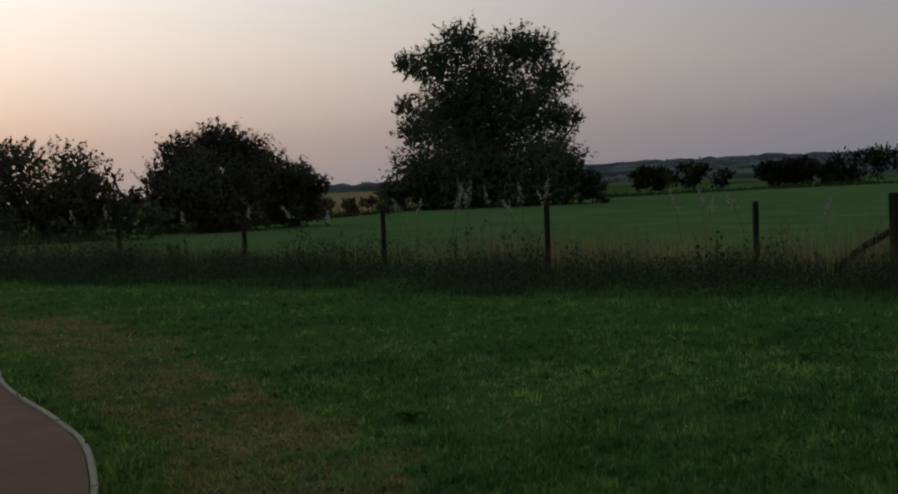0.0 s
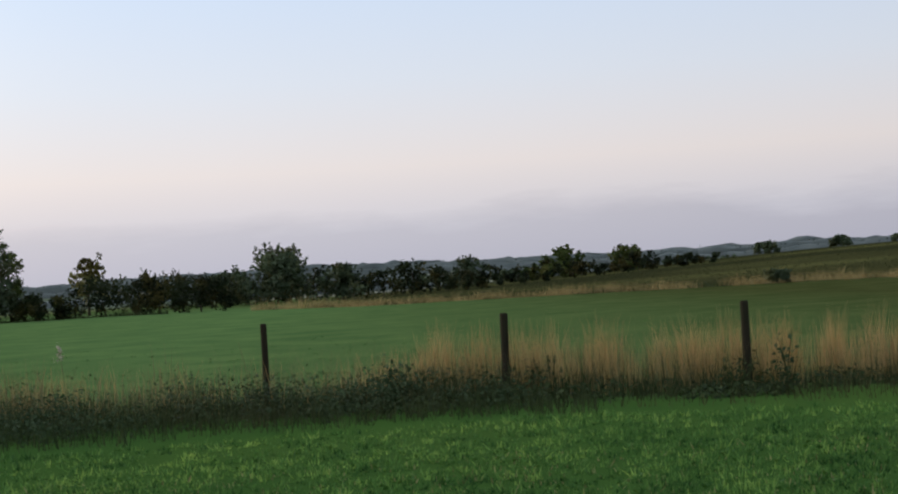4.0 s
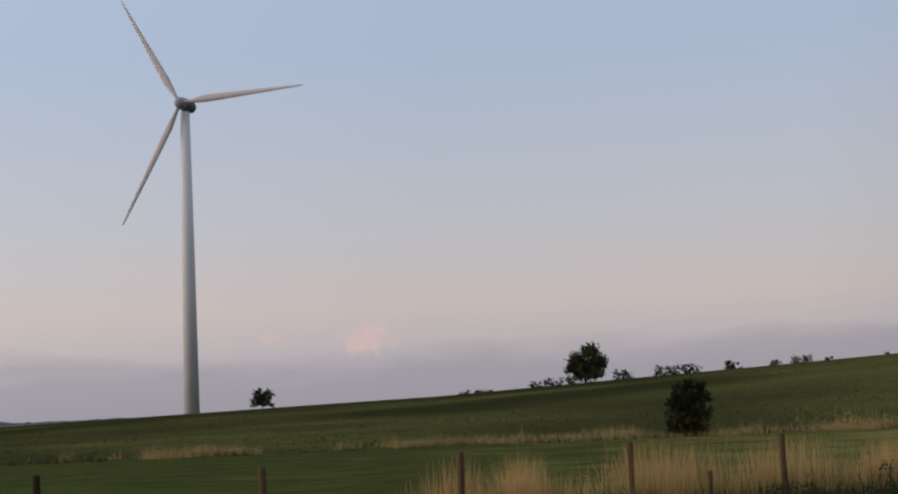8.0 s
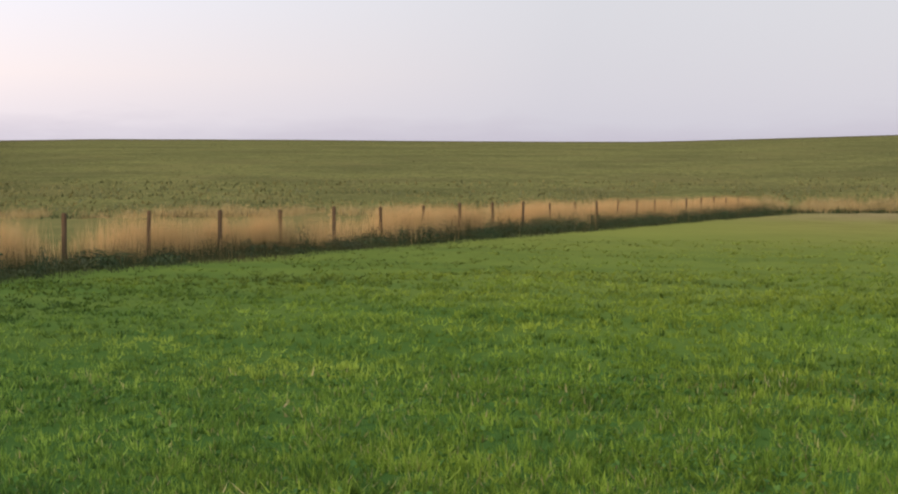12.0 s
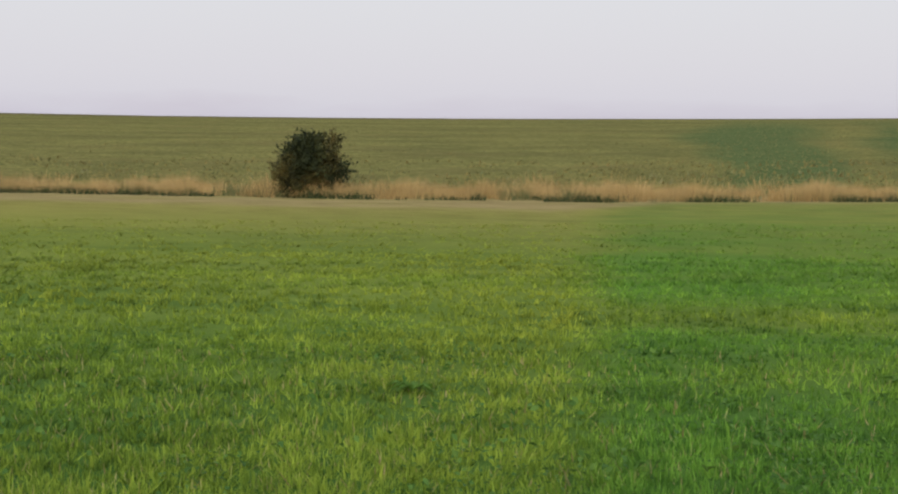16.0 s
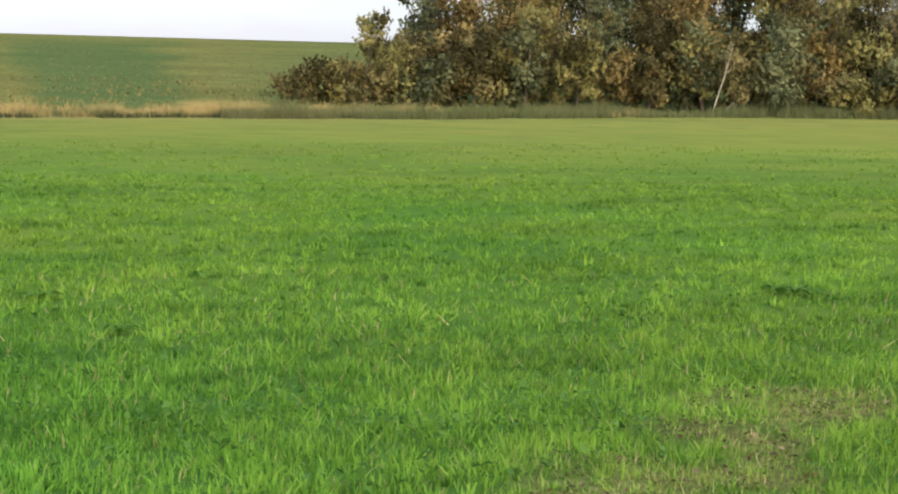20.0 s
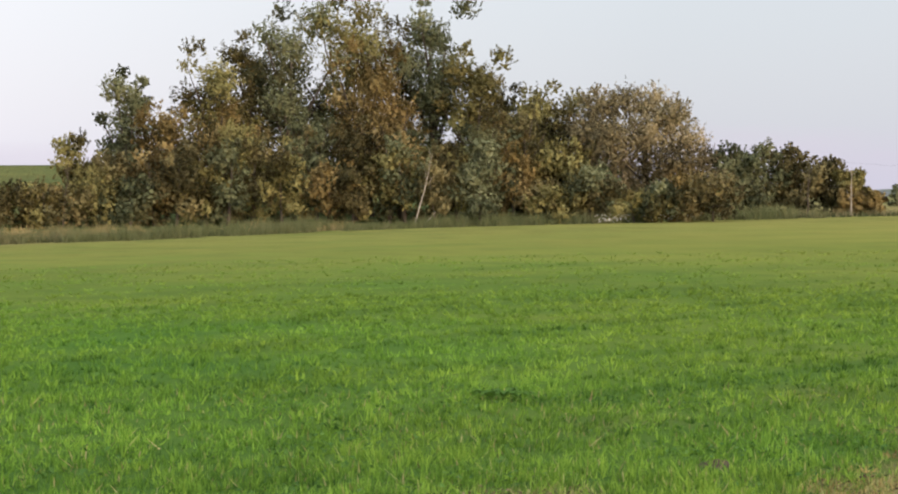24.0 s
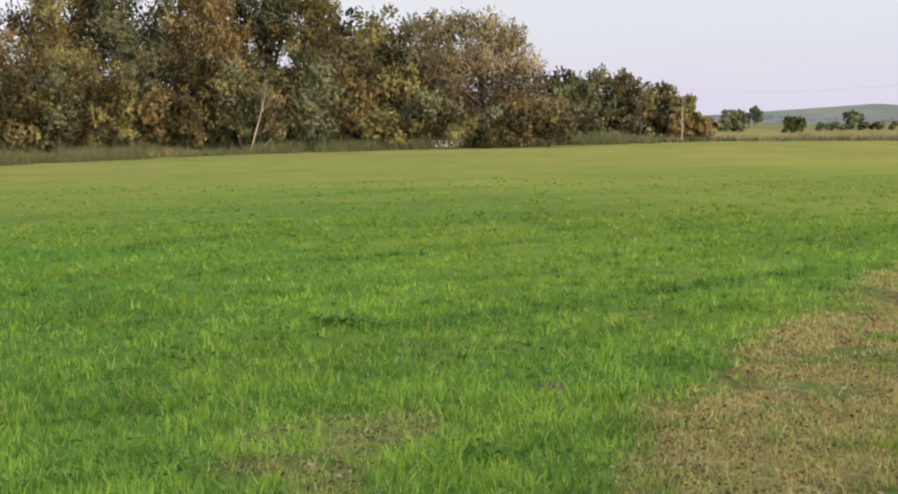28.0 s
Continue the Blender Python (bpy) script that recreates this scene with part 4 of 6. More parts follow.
grow("hawthorn", 44.6, 66, 2.85, 6.4, "leaf_thorn", "broad rounded hawthorn, dark against the sunset", 20, 42000, 0.12, bare=0.02, ragged=2.4,
     shape=[(6, 53, 16), (-16, 46, 16), (22, 46, 16), (-32, 31, 13), (-7, 29, 21), (19, 25, 21), (38, 35, 14), (43, 17, 16), (-28, 13, 16), (6, 9, 20)])
grow("hawthorn", 41.5, 67, 1.55, 2.6, "leaf_thorn", "lower dark hawthorn leaning out of the hedge", 10, 13000, 0.105, bare=0.02, ragged=2.4,
     shape=[(-1, 31, 12), (11, 25, 10), (-11, 21, 14), (6, 13, 13), (-7, 9, 11)])
grow("bramble_bush", 47.7, 59, 0.35, 3.0, "leaf_thorn", "low dark bramble bush in the hedge", 8, 2600, 0.14, "bush", bare=0.0)
grow("bramble_bush", 49.6, 60, 0.75, 3.6, "leaf_thorn", "tangled dark bramble bush between two hawthorns", 10, 7000, 0.13, "bush", bare=0.0)
for az, w in ((56, 5), (51.5, 5), (43.5, 4.5), (39.6, 3)):
    grow("low_hedge", az, float(EDGE_R(az)) + 1, -0.55 if az > 40 else -0.35, w, "leaf_thorn", "low unkempt dark hedge along the meadow edge", 9, 2200, 0.14, "hedge", "hedge along the meadow", bare=0.0)
grow("large_tree", 34.3, 100, 5.75, 6.2, "leaf_dark", "tall spreading tree with a dense ragged crown at dusk", 24, 70000, 0.172, bare=0.04, ragged=2.2,
     shape=[(-17, 104, 16), (-34, 91, 16), (-52, 93, 9), (17, 98, 16), (33, 101, 13), (41, 81, 14), (-6, 76, 28), (-28, 59, 24), (-46, 48, 13), (24, 61, 24), (48, 53, 11), (41, 33, 16), (-6, 35, 35), (-43, 20, 21), (28, 17, 28), (53, 12, 11), (-65, 10, 9), (-20, 15, 28), (-56, 68, 8)])
for az, el, w in ((37.0, 0.9, 1.6), (31.6, 1.0, 1.8), (34.5, 1.2, 4.0), (30.6, 0.3, 1.2), (37.9, 0.1, 1.0)):
    grow("undergrowth_bush", az, 97, el, w, "leaf_dark", "dark undergrowth bush at the foot of the large tree", 7, 2200, 0.18, "bush", "bushes below the large tree", bare=0.0)
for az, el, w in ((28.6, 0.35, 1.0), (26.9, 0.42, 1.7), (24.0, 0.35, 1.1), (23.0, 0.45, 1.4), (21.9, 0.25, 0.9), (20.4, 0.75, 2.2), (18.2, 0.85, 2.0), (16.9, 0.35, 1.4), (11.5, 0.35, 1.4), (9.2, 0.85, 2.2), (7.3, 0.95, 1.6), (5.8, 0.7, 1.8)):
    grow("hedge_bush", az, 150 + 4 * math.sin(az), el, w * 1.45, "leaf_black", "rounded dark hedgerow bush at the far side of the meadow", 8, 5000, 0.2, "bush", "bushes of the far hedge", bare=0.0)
grow("field_maple", 14.7, 152, 3.35, 3.6, "leaf_dark", "full rounded field tree rising above the hedge", 20, 22000, 0.26, bare=0.04, ragged=1.0,
     shape=[(4, 61, 12), (-9, 49, 17), (17, 49, 16), (-20, 31, 16), (4, 31, 24), (26, 30, 16), (-25, 14, 13), (2, 13, 24), (28, 14, 16), (-30, 43, 7)])
grow("field_maple", 12.5, 153, 2.35, 1.4, "leaf_green", "narrow shoulder tree beside the field maple", 8, 3000, 0.26, bare=0.04)
grow("ash_tree", 9.8, 175, 1.7, 1.5, "leaf_olive", "small round-headed tree with a thin crown", 9, 2000, 0.3, bare=0.35)

# towards the plain, left of the turbine
for az, r, el, w, mat, n in ((3.0, 210, 1.62, 3.2, "leaf_dark", 8000), (0.6, 214, 0.85, 1.8, "leaf_dark", 2600), (4.9, 214, 0.75, 1.8, "leaf_dark", 2600), (-4.1, 240, 0.8, 1.6, "leaf_dark", 2600), (-7.6, 250, 1.02, 1.5, "leaf_green", 3000),
                             (-7.0, 246, 0.35, 1.8, "leaf_green", 2000), (-9.9, 255, 0.9, 1.2, "leaf_green", 2600), (-5.6, 250, 0.25, 1.6, "leaf_dark", 1600), (-2.4, 236, 0.25, 2.0, "leaf_dark", 1600),
                             (-15.0, 345, 0.68, 1.1, "leaf_dark", 2200), (-17.6, 345, 0.75, 0.9, "leaf_dark", 2200), (-19.7, 345, 0.68, 0.7, "leaf_dark", 1600), (-11.6, 300, 0.2, 1.4, "leaf_dark", 1500), (-13.2, 330, 0.25, 1.4, "leaf_dark", 1500)):
    grow("hedgerow_tree", az, r, el, w, mat, "dark rounded hedgerow tree on the plain", 9, n, 0.4, "tree", "trees on the plain", bare=0.03, full=2.4)
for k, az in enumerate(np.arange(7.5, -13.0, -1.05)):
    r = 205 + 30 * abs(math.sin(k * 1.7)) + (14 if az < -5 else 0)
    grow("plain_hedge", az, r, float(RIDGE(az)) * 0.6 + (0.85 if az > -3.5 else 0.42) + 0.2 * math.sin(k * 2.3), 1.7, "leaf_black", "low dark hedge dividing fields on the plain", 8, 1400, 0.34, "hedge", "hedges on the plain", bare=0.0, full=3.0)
grow("gorse_bush", -15.3, 106, -0.3, 1.0, "leaf_dark", "small dark bush in the dry grass strip", 7, 1500, 0.16, "bush", bare=0.0)

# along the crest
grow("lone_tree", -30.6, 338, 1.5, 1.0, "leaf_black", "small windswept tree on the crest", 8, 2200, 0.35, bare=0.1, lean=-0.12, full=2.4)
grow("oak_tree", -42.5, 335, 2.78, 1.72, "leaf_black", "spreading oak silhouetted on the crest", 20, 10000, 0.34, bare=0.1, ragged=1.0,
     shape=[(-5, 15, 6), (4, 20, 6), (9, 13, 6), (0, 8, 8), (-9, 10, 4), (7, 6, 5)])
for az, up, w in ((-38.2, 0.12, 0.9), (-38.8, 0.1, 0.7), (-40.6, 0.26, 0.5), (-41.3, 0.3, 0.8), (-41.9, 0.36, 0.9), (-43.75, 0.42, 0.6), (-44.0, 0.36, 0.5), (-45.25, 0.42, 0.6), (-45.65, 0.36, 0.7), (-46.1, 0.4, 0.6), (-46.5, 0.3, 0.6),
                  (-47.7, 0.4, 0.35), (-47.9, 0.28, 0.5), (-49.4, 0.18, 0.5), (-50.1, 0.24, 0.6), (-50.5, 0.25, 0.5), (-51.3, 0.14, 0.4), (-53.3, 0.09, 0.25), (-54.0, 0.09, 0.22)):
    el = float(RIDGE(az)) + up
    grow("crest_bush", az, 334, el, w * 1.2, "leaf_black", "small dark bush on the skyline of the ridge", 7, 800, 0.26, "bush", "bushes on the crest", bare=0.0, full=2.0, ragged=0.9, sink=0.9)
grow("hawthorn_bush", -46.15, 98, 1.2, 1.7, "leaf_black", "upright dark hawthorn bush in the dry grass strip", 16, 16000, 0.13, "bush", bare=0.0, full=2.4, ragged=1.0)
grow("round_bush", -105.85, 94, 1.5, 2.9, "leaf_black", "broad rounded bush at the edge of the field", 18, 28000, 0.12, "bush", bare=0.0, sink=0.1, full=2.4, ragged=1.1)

# ---- the wood beyond the field ----
def wood(x, top, w, mat, name, label, r=108.0, lobes=13, n=7000, leaf=0.24, category="tree", group="trees of the wood", **kw):
    az = -151.97 - (x - 908) * 0.02122
    return grow(name, az, r, -0.4 + (430 - top) * 0.02122, w * 0.0212, mat, label, lobes, n, leaf, category, group, tall=True, **kw)


for x, top, w, mat, r, n in ((415, 140, 112, "leaf_moss", 112, 6000), (480, 200, 120, "leaf_gold", 109, 4500), (560, 96, 170, "leaf_olive", 114, 7500), (630, 75, 150, "leaf_wood", 117, 7000), (695, 26, 190, "leaf_moss", 116, 9000),
                             (790, 12, 190, "leaf_olive", 118, 9000), (830, 90, 170, "leaf_gold", 113, 6500), (885, 50, 140, "leaf_wood", 119, 6000), (945, 0, 170, "leaf_moss", 116, 9000), (1015, 100, 150, "leaf_olive", 113, 6500),
                             (1060, 160, 120, "leaf_wood", 116, 4500)):
    wood(x, top, w, mat, "poplar", "tall loose-crowned poplar turning yellow in places", r, 14, int(n * 2.1), 0.175, bare=0.06, ragged=0.9)
for x, top, w, mat, r, n in ((1140, 178, 190, "leaf_olive", 112, 8000), (1175, 275, 150, "leaf_olive", 107, 5000), (1090, 195, 130, "leaf_olive", 114, 5000), (1215, 186, 130, "leaf_grey", 116, 5000)):
    wood(x, top, w, mat, "willow", "rounded silvery willow with drooping foliage", r, 15, int(n * 2.1), 0.185, bare=0.02, full=2.6, mid=0.3)
wood(1313, 183, 230, "leaf_grey", "willow", "broad silvery willow with drooping wind-blown foliage", 111, 15, 36000, 0.16, bare=0.02, ragged=0.7,
     shape=[(-31, 71, 13), (-14, 74, 13), (3, 74, 13), (17, 64, 13), (26, 50, 13), (35, 35, 13), (40, 20, 10), (2, 52, 21), (-22, 46, 19), (17, 31, 19), (-12, 24, 21), (-37, 52, 13), (31, 13, 12), (6, 11, 15), (-31, 13, 16)])
for x, top, w, mat, r in ((1450, 296, 95, "leaf_moss", 115), (1490, 285, 120, "leaf_moss", 116), (1550, 295, 110, "leaf_wood", 118), (1610, 318, 110, "leaf_wood", 118), (1655, 340, 70, "leaf_olive", 117)):
    wood(x, top, w, mat, "thorn_tree", "dark green thorn tree at the end of the wood", r, 10, 7000, 0.2, bare=0.03)
rw = np.random.default_rng(21)
for k, x in enumerate(range(195, 1460, 44)):
    mat = ("leaf_wood", "leaf_olive", "leaf_moss", "leaf_wood", "leaf_olive", "leaf_moss", "leaf_gold")[k % 7]
    top = 330 + rw.uniform(-35, 40) - (45 if 420 < x < 1100 else 0)
    wood(x + rw.uniform(-12, 12), top, rw.uniform(85, 130), mat, "undergrowth_bush", "mixed undergrowth bush along the foot of the wood", 104 + rw.uniform(-1.5, 2), 8, 3200, 0.17, "bush", "undergrowth of the wood", bare=0.0)
for k, x in enumerate(range(330, 1130, 60)):
    mat = ("leaf_olive", "leaf_wood", "leaf_moss", "leaf_wood", "leaf_gold")[k % 5]
    wood(x + rw.uniform(-15, 15), 245 + rw.uniform(-40, 50), rw.uniform(110, 160), mat, "young_tree", "dense young tree in front of the poplars", 107 + rw.uniform(-1, 2), 10, 5600, 0.175, "tree", "young trees of the wood", bare=0.0)
wood(275, 335, 170, "leaf_wood", "undergrowth_bush", "broad green bush at the near end of the wood", 103, 9, 3200, 0.18, "bush", bare=0.0)
wood(300, 340, 80, "leaf_gold", "dry_shrub", "thin yellowing shrub with bare twigs", 104, 8, 600, 0.16, "bush", bare=0.0, ragged=1.2)


def bare_tree(name, az, r, el_top, lean, radius, label, mat="pale_bark", seed=3, twigs=7, base_el=None):
    rng = np.random.default_rng(seed)
    base = at(az, r)
    high = EYE + r * math.tan(radians(el_top)) - base.z
    root = tagged(new(name), label, "dead tree")
    root.location = base
    a = radians(az)
    right = Vector((math.cos(a), math.sin(a), 0))
    pts = [right * (lean * high * f + rng.normal(0, 0.005) * high) + Vector((0, 0, high * f)) for f in (-0.03, 0.25, 0.5, 0.75, 1.0)]
    trunk = part("trunk", tube(pts, [radius, radius * 0.85, radius * 0.6, radius * 0.4, radius * 0.12], 7), M[mat], root)
    for k in range(twigs):
        f = rng.uniform(0.3, 0.95)
        i = min(3, int(f * 4))
        p = pts[i].lerp(pts[i + 1], f * 4 - i)
        d = right * rng.uniform(-0.6, 0.6) + Vector((rng.normal(0, 0.2), rng.normal(0, 0.2), rng.uniform(0.25, 0.7)))
        ln = high * rng.uniform(0.12, 0.28)
        part("branch", tube([p, p + d * ln * 0.5, p + d * ln + Vector((0, 0, 0.05 * high))], [radius * 0.35, radius * 0.22, radius * 0.06], 5), M[mat], trunk)


bare_tree("dead_tree", -151.95, 101, 2.35, 0.265, 0.052, "pale bleached dead trunk leaning out of the wood", seed=4, twigs=5)
bare_tree("fallen_branch", -152.25, 101, 0.15, 0.9, 0.07, "pale fallen branch in the long grass", seed=6, twigs=2)
bare_tree("dead_sapling", -167.8, 112, 1.6, 0.03, 0.06, "thin bare sapling at the end of the wood", seed=7, twigs=4)
bare_tree("dead_sapling", -166.3, 113, 1.5, 0.02, 0.06, "thin bare sapling among thorn trees", "bark", seed=9, twigs=7)
bare_tree("bare_shrub", -139.2, 103, 2.3, 0.1, 0.05, "leafless twiggy shrub beside the wood", "bark", seed=10, twigs=9)

# ---- open country past the wood ----
for az, r, el, w, mat in ((-167.7, 114, 0.85, 1.1, "leaf_gold"), (-168.6, 115, 0.7, 1.0, "leaf_gold"), (-169.75, 150, 0.95, 1.2, "leaf_moss"), (-171.8, 150, 0.68, 0.8, "leaf_green"), (-173.9, 170, 0.8, 0.8, "leaf_dark"), (-173.3, 160, 0.4, 1.4, "leaf_dark"),
                          (-174.7, 165, 0.4, 1.2, "leaf_olive"), (-176.8, 165, 0.7, 1.1, "leaf_dark"), (-177.7, 160, 0.4, 1.2, "leaf_olive"), (-178.4, 158, 0.35, 0.7, "leaf_dark"), (-179.9, 165, 0.85, 1.7, "leaf_dark"), (-181.6, 165, 0.8, 2.0, "leaf_dark")):
    grow("field_bush", az, r, el, w, mat, "rounded bush scattered over rough pasture", 7, 1800, 0.26, "bush", "bushes past the wood", bare=0.0)
grow("hedgerow_tree", -170.4, 230, 1.08, 0.6, "leaf_dark", "small dark tree standing above a hedge", 8, 1500, 0.3, bare=0.08, full=2.4)


def power_pole(az, r, el_top):
    base = at(az, r)
    high = EYE + r * math.tan(radians(el_top)) - base.z
    root = tagged(new("power_pole"), "wooden power pole with a short crossarm", "power pole", "pair of power poles")
    root.location = base
    part("pole", tube([(0, 0, -0.3), (0, 0, high)], [0.11, 0.075], 8), M["pole"], root)
    a = radians(az)
    arm = box(1.5, 0.09, 0.10, (0, 0, 0), 0.01)
    bmesh.ops.transform(arm, matrix=Matrix.Translation((0, 0, high - 0.35)) @ Matrix.Rotation(a, 4, "Z"), verts=arm.verts)
    arm = part("crossarm", arm, M["pole"], root)
    for k in (-0.66, 0.0, 0.66):
        part("insulator", tube([(math.cos(a) * k, math.sin(a) * k, high - 0.28), (math.cos(a) * k, math.sin(a) * k, high + 0.02)], [0.05, 0.035], 6), M["dark"], arm)
    return base + Vector((0, 0, high))


tops = [power_pole(-177.0, 210, 1.85), power_pole(-177.4, 200, 1.95)]


def cable(p, q, sag):
    p, q = Vector(p), Vector(q)
    root = tagged(new("power_line"), "thin sagging overhead power line", "cable", "overhead lines")
    pts = [p.lerp(q, t) - Vector((0, 0, sag * 4 * t * (1 - t))) for t in [k / 10 for k in range(11)]]
    part("conductor", tube(pts, [0.01] * 11, 4, cap=False), M["cable"], root)


cable(tops[0], at(-166, 330, 8.0), 2.0)
cable(tops[1], at(-190, 260, 8.5), 1.5)

# ---- distant hills and their woods ----
def far_ridge(name, a0, a1, r, profile, label, mat, lumps, seed, depth=500, cover="far_field", steps=(0.0, 0.0, -0.1, -0.22, -0.4)):
    """A long low hill: slope up to the crest and away behind it."""
    n = 90
    az = np.linspace(a0, a1, n)
    fade = np.clip(np.minimum(az - a0, a1 - az) / 2.0, 0, 1)
    el = np.interp(az, *zip(*sorted(profile)))
    crest = EYE + r * np.tan(np.radians(el))
    v = []
    for k, (dr, f) in enumerate(((-depth, -0.1), (-depth * 0.5, 0.45), (-depth * 0.15, 0.9), (0, 1.0), (depth, -0.2))):
        low = -12.0
        z = low + (crest - low) * f * (0.2 + 0.8 * fade) if f > 0 else np.full(n, low)
        rr = r + dr
        v.append(np.stack([-np.sin(np.radians(az)) * rr, np.cos(np.radians(az)) * rr, z], 1))
    v = np.concatenate(v)
    i, j = np.meshgrid(np.arange(4), np.arange(n - 1), indexing="ij")
    a = i * n + j
    ob = mesh(name, v, np.stack([a, a + 1, a + n + 1, a + n], -1).reshape(-1, 4), M[cover], smooth=True)
    tagged(ob, label, "hill", kind="structure")
    rng = np.random.default_rng(seed)
    # belts of trees along the crest and down the slope: massed canopies with loose leaves over them
    pts, verts, faces, tint, count = [], [], [], [], 0
    for _ in range(lumps):
        c = rng.uniform(a0 + 1, a1 - 1)
        t = rng.choice(steps)
        rr = r + depth * t
        z0 = -12 + (EYE + r * math.tan(radians(float(np.interp(c, az, el)))) + 12) * np.interp(t, [-1, -0.5, -0.15, 0], [0, 0.45, 0.9, 1.0])
        wl, hl = rng.uniform(18, 80) * r / 900, rng.uniform(2.5, 5.5) * r / 900
        a_ = radians(c)

        def set_down(across, deep, up):
            return np.stack([-math.sin(a_) * (rr + deep) + math.cos(a_) * across, math.cos(a_) * (rr + deep) + math.sin(a_) * across, z0 + up - 0.5], 1)

        def canopy(across):
            dome = np.sqrt(np.maximum(0.03, 1 - (across / (1.82 * wl)) ** 2))
            return hl * dome * (0.4 + 0.75 * vnoise(across + 500 * c, 0 * across, 9.0 * r / 900, seed))

        cols = max(12, int(wl * 0.55))
        u = np.linspace(-1.8 * wl, 1.8 * wl, cols)
        h = canopy(u)
        for deep, f in ((-6, -0.3), (-5, 0.5), (-3, 0.85), (0, 1.0), (5, 0.4)):
            verts.append(set_down(u, deep + rng.normal(0, 0.8, cols), h * f + rng.normal(0, 0.12, cols) * hl * (f > 0)))
            tint.append(np.clip(vnoise(u, 0 * u + deep, 6.0, seed + 3) + rng.normal(0, 0.1, cols), 0, 1))
        k, q = np.meshgrid(np.arange(4), np.arange(cols - 1), indexing="ij")
        b = count + k * cols + q
        faces.append(np.stack([b, b + 1, b + cols + 1, b + cols], -1).reshape(-1, 4))
        count += 5 * cols
        m = int(0.5 * wl * hl)
        x = rng.uniform(-1.75, 1.75, m) * wl
        pts.append(set_down(x, rng.normal(-1, 2, m), canopy(x) * rng.uniform(0.6, 1.02, m)))
    ob = mesh("distant_woods", np.concatenate(verts), np.concatenate(faces), M[mat], {"tuft": np.concatenate(tint)}, smooth=True)
    tagged(ob, "belts of trees on distant hills", "woodland", kind="stuff")
    ob = leaves("distant_foliage", np.concatenate(pts), 1.5, M[mat], rng=rng)
    tagged(ob, "loose crowns of trees on distant hills", "woodland", kind="stuff")


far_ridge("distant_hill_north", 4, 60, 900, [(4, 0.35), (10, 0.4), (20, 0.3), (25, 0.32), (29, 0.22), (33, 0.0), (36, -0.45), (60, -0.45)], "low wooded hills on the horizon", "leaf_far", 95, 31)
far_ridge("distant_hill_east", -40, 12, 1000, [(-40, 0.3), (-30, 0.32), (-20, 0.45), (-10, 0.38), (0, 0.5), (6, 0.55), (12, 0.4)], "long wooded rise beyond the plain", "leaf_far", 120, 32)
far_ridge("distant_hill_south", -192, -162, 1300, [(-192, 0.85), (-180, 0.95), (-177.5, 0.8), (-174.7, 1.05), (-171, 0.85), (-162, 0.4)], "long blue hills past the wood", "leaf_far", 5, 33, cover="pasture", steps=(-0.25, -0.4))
# ---- grasses ----
rg = np.random.default_rng(77)


def beyond_fence(x, y):
    """Metres beyond the fence line; negative on the lawn."""
    return x * OUT.x + y * OUT.y - 20.3


def margin(x, y):
    """How far the unmown margin reaches out from the fence: wider where the lawn is darkest."""
    s = x * RUN.x + y * RUN.y
    return np.interp(s, [-30, -12, -4, 4, 10, 60], [5.2, 4.6, 3.5, 2.9, 2.6, 2.5]) + (vnoise(x, y, 1.6, 51) - 0.5) * 1.2


def bearing_of(x, y):
    deg = np.degrees(np.arctan2(-x, y))
    return np.where(deg > 145, deg - 360, deg)


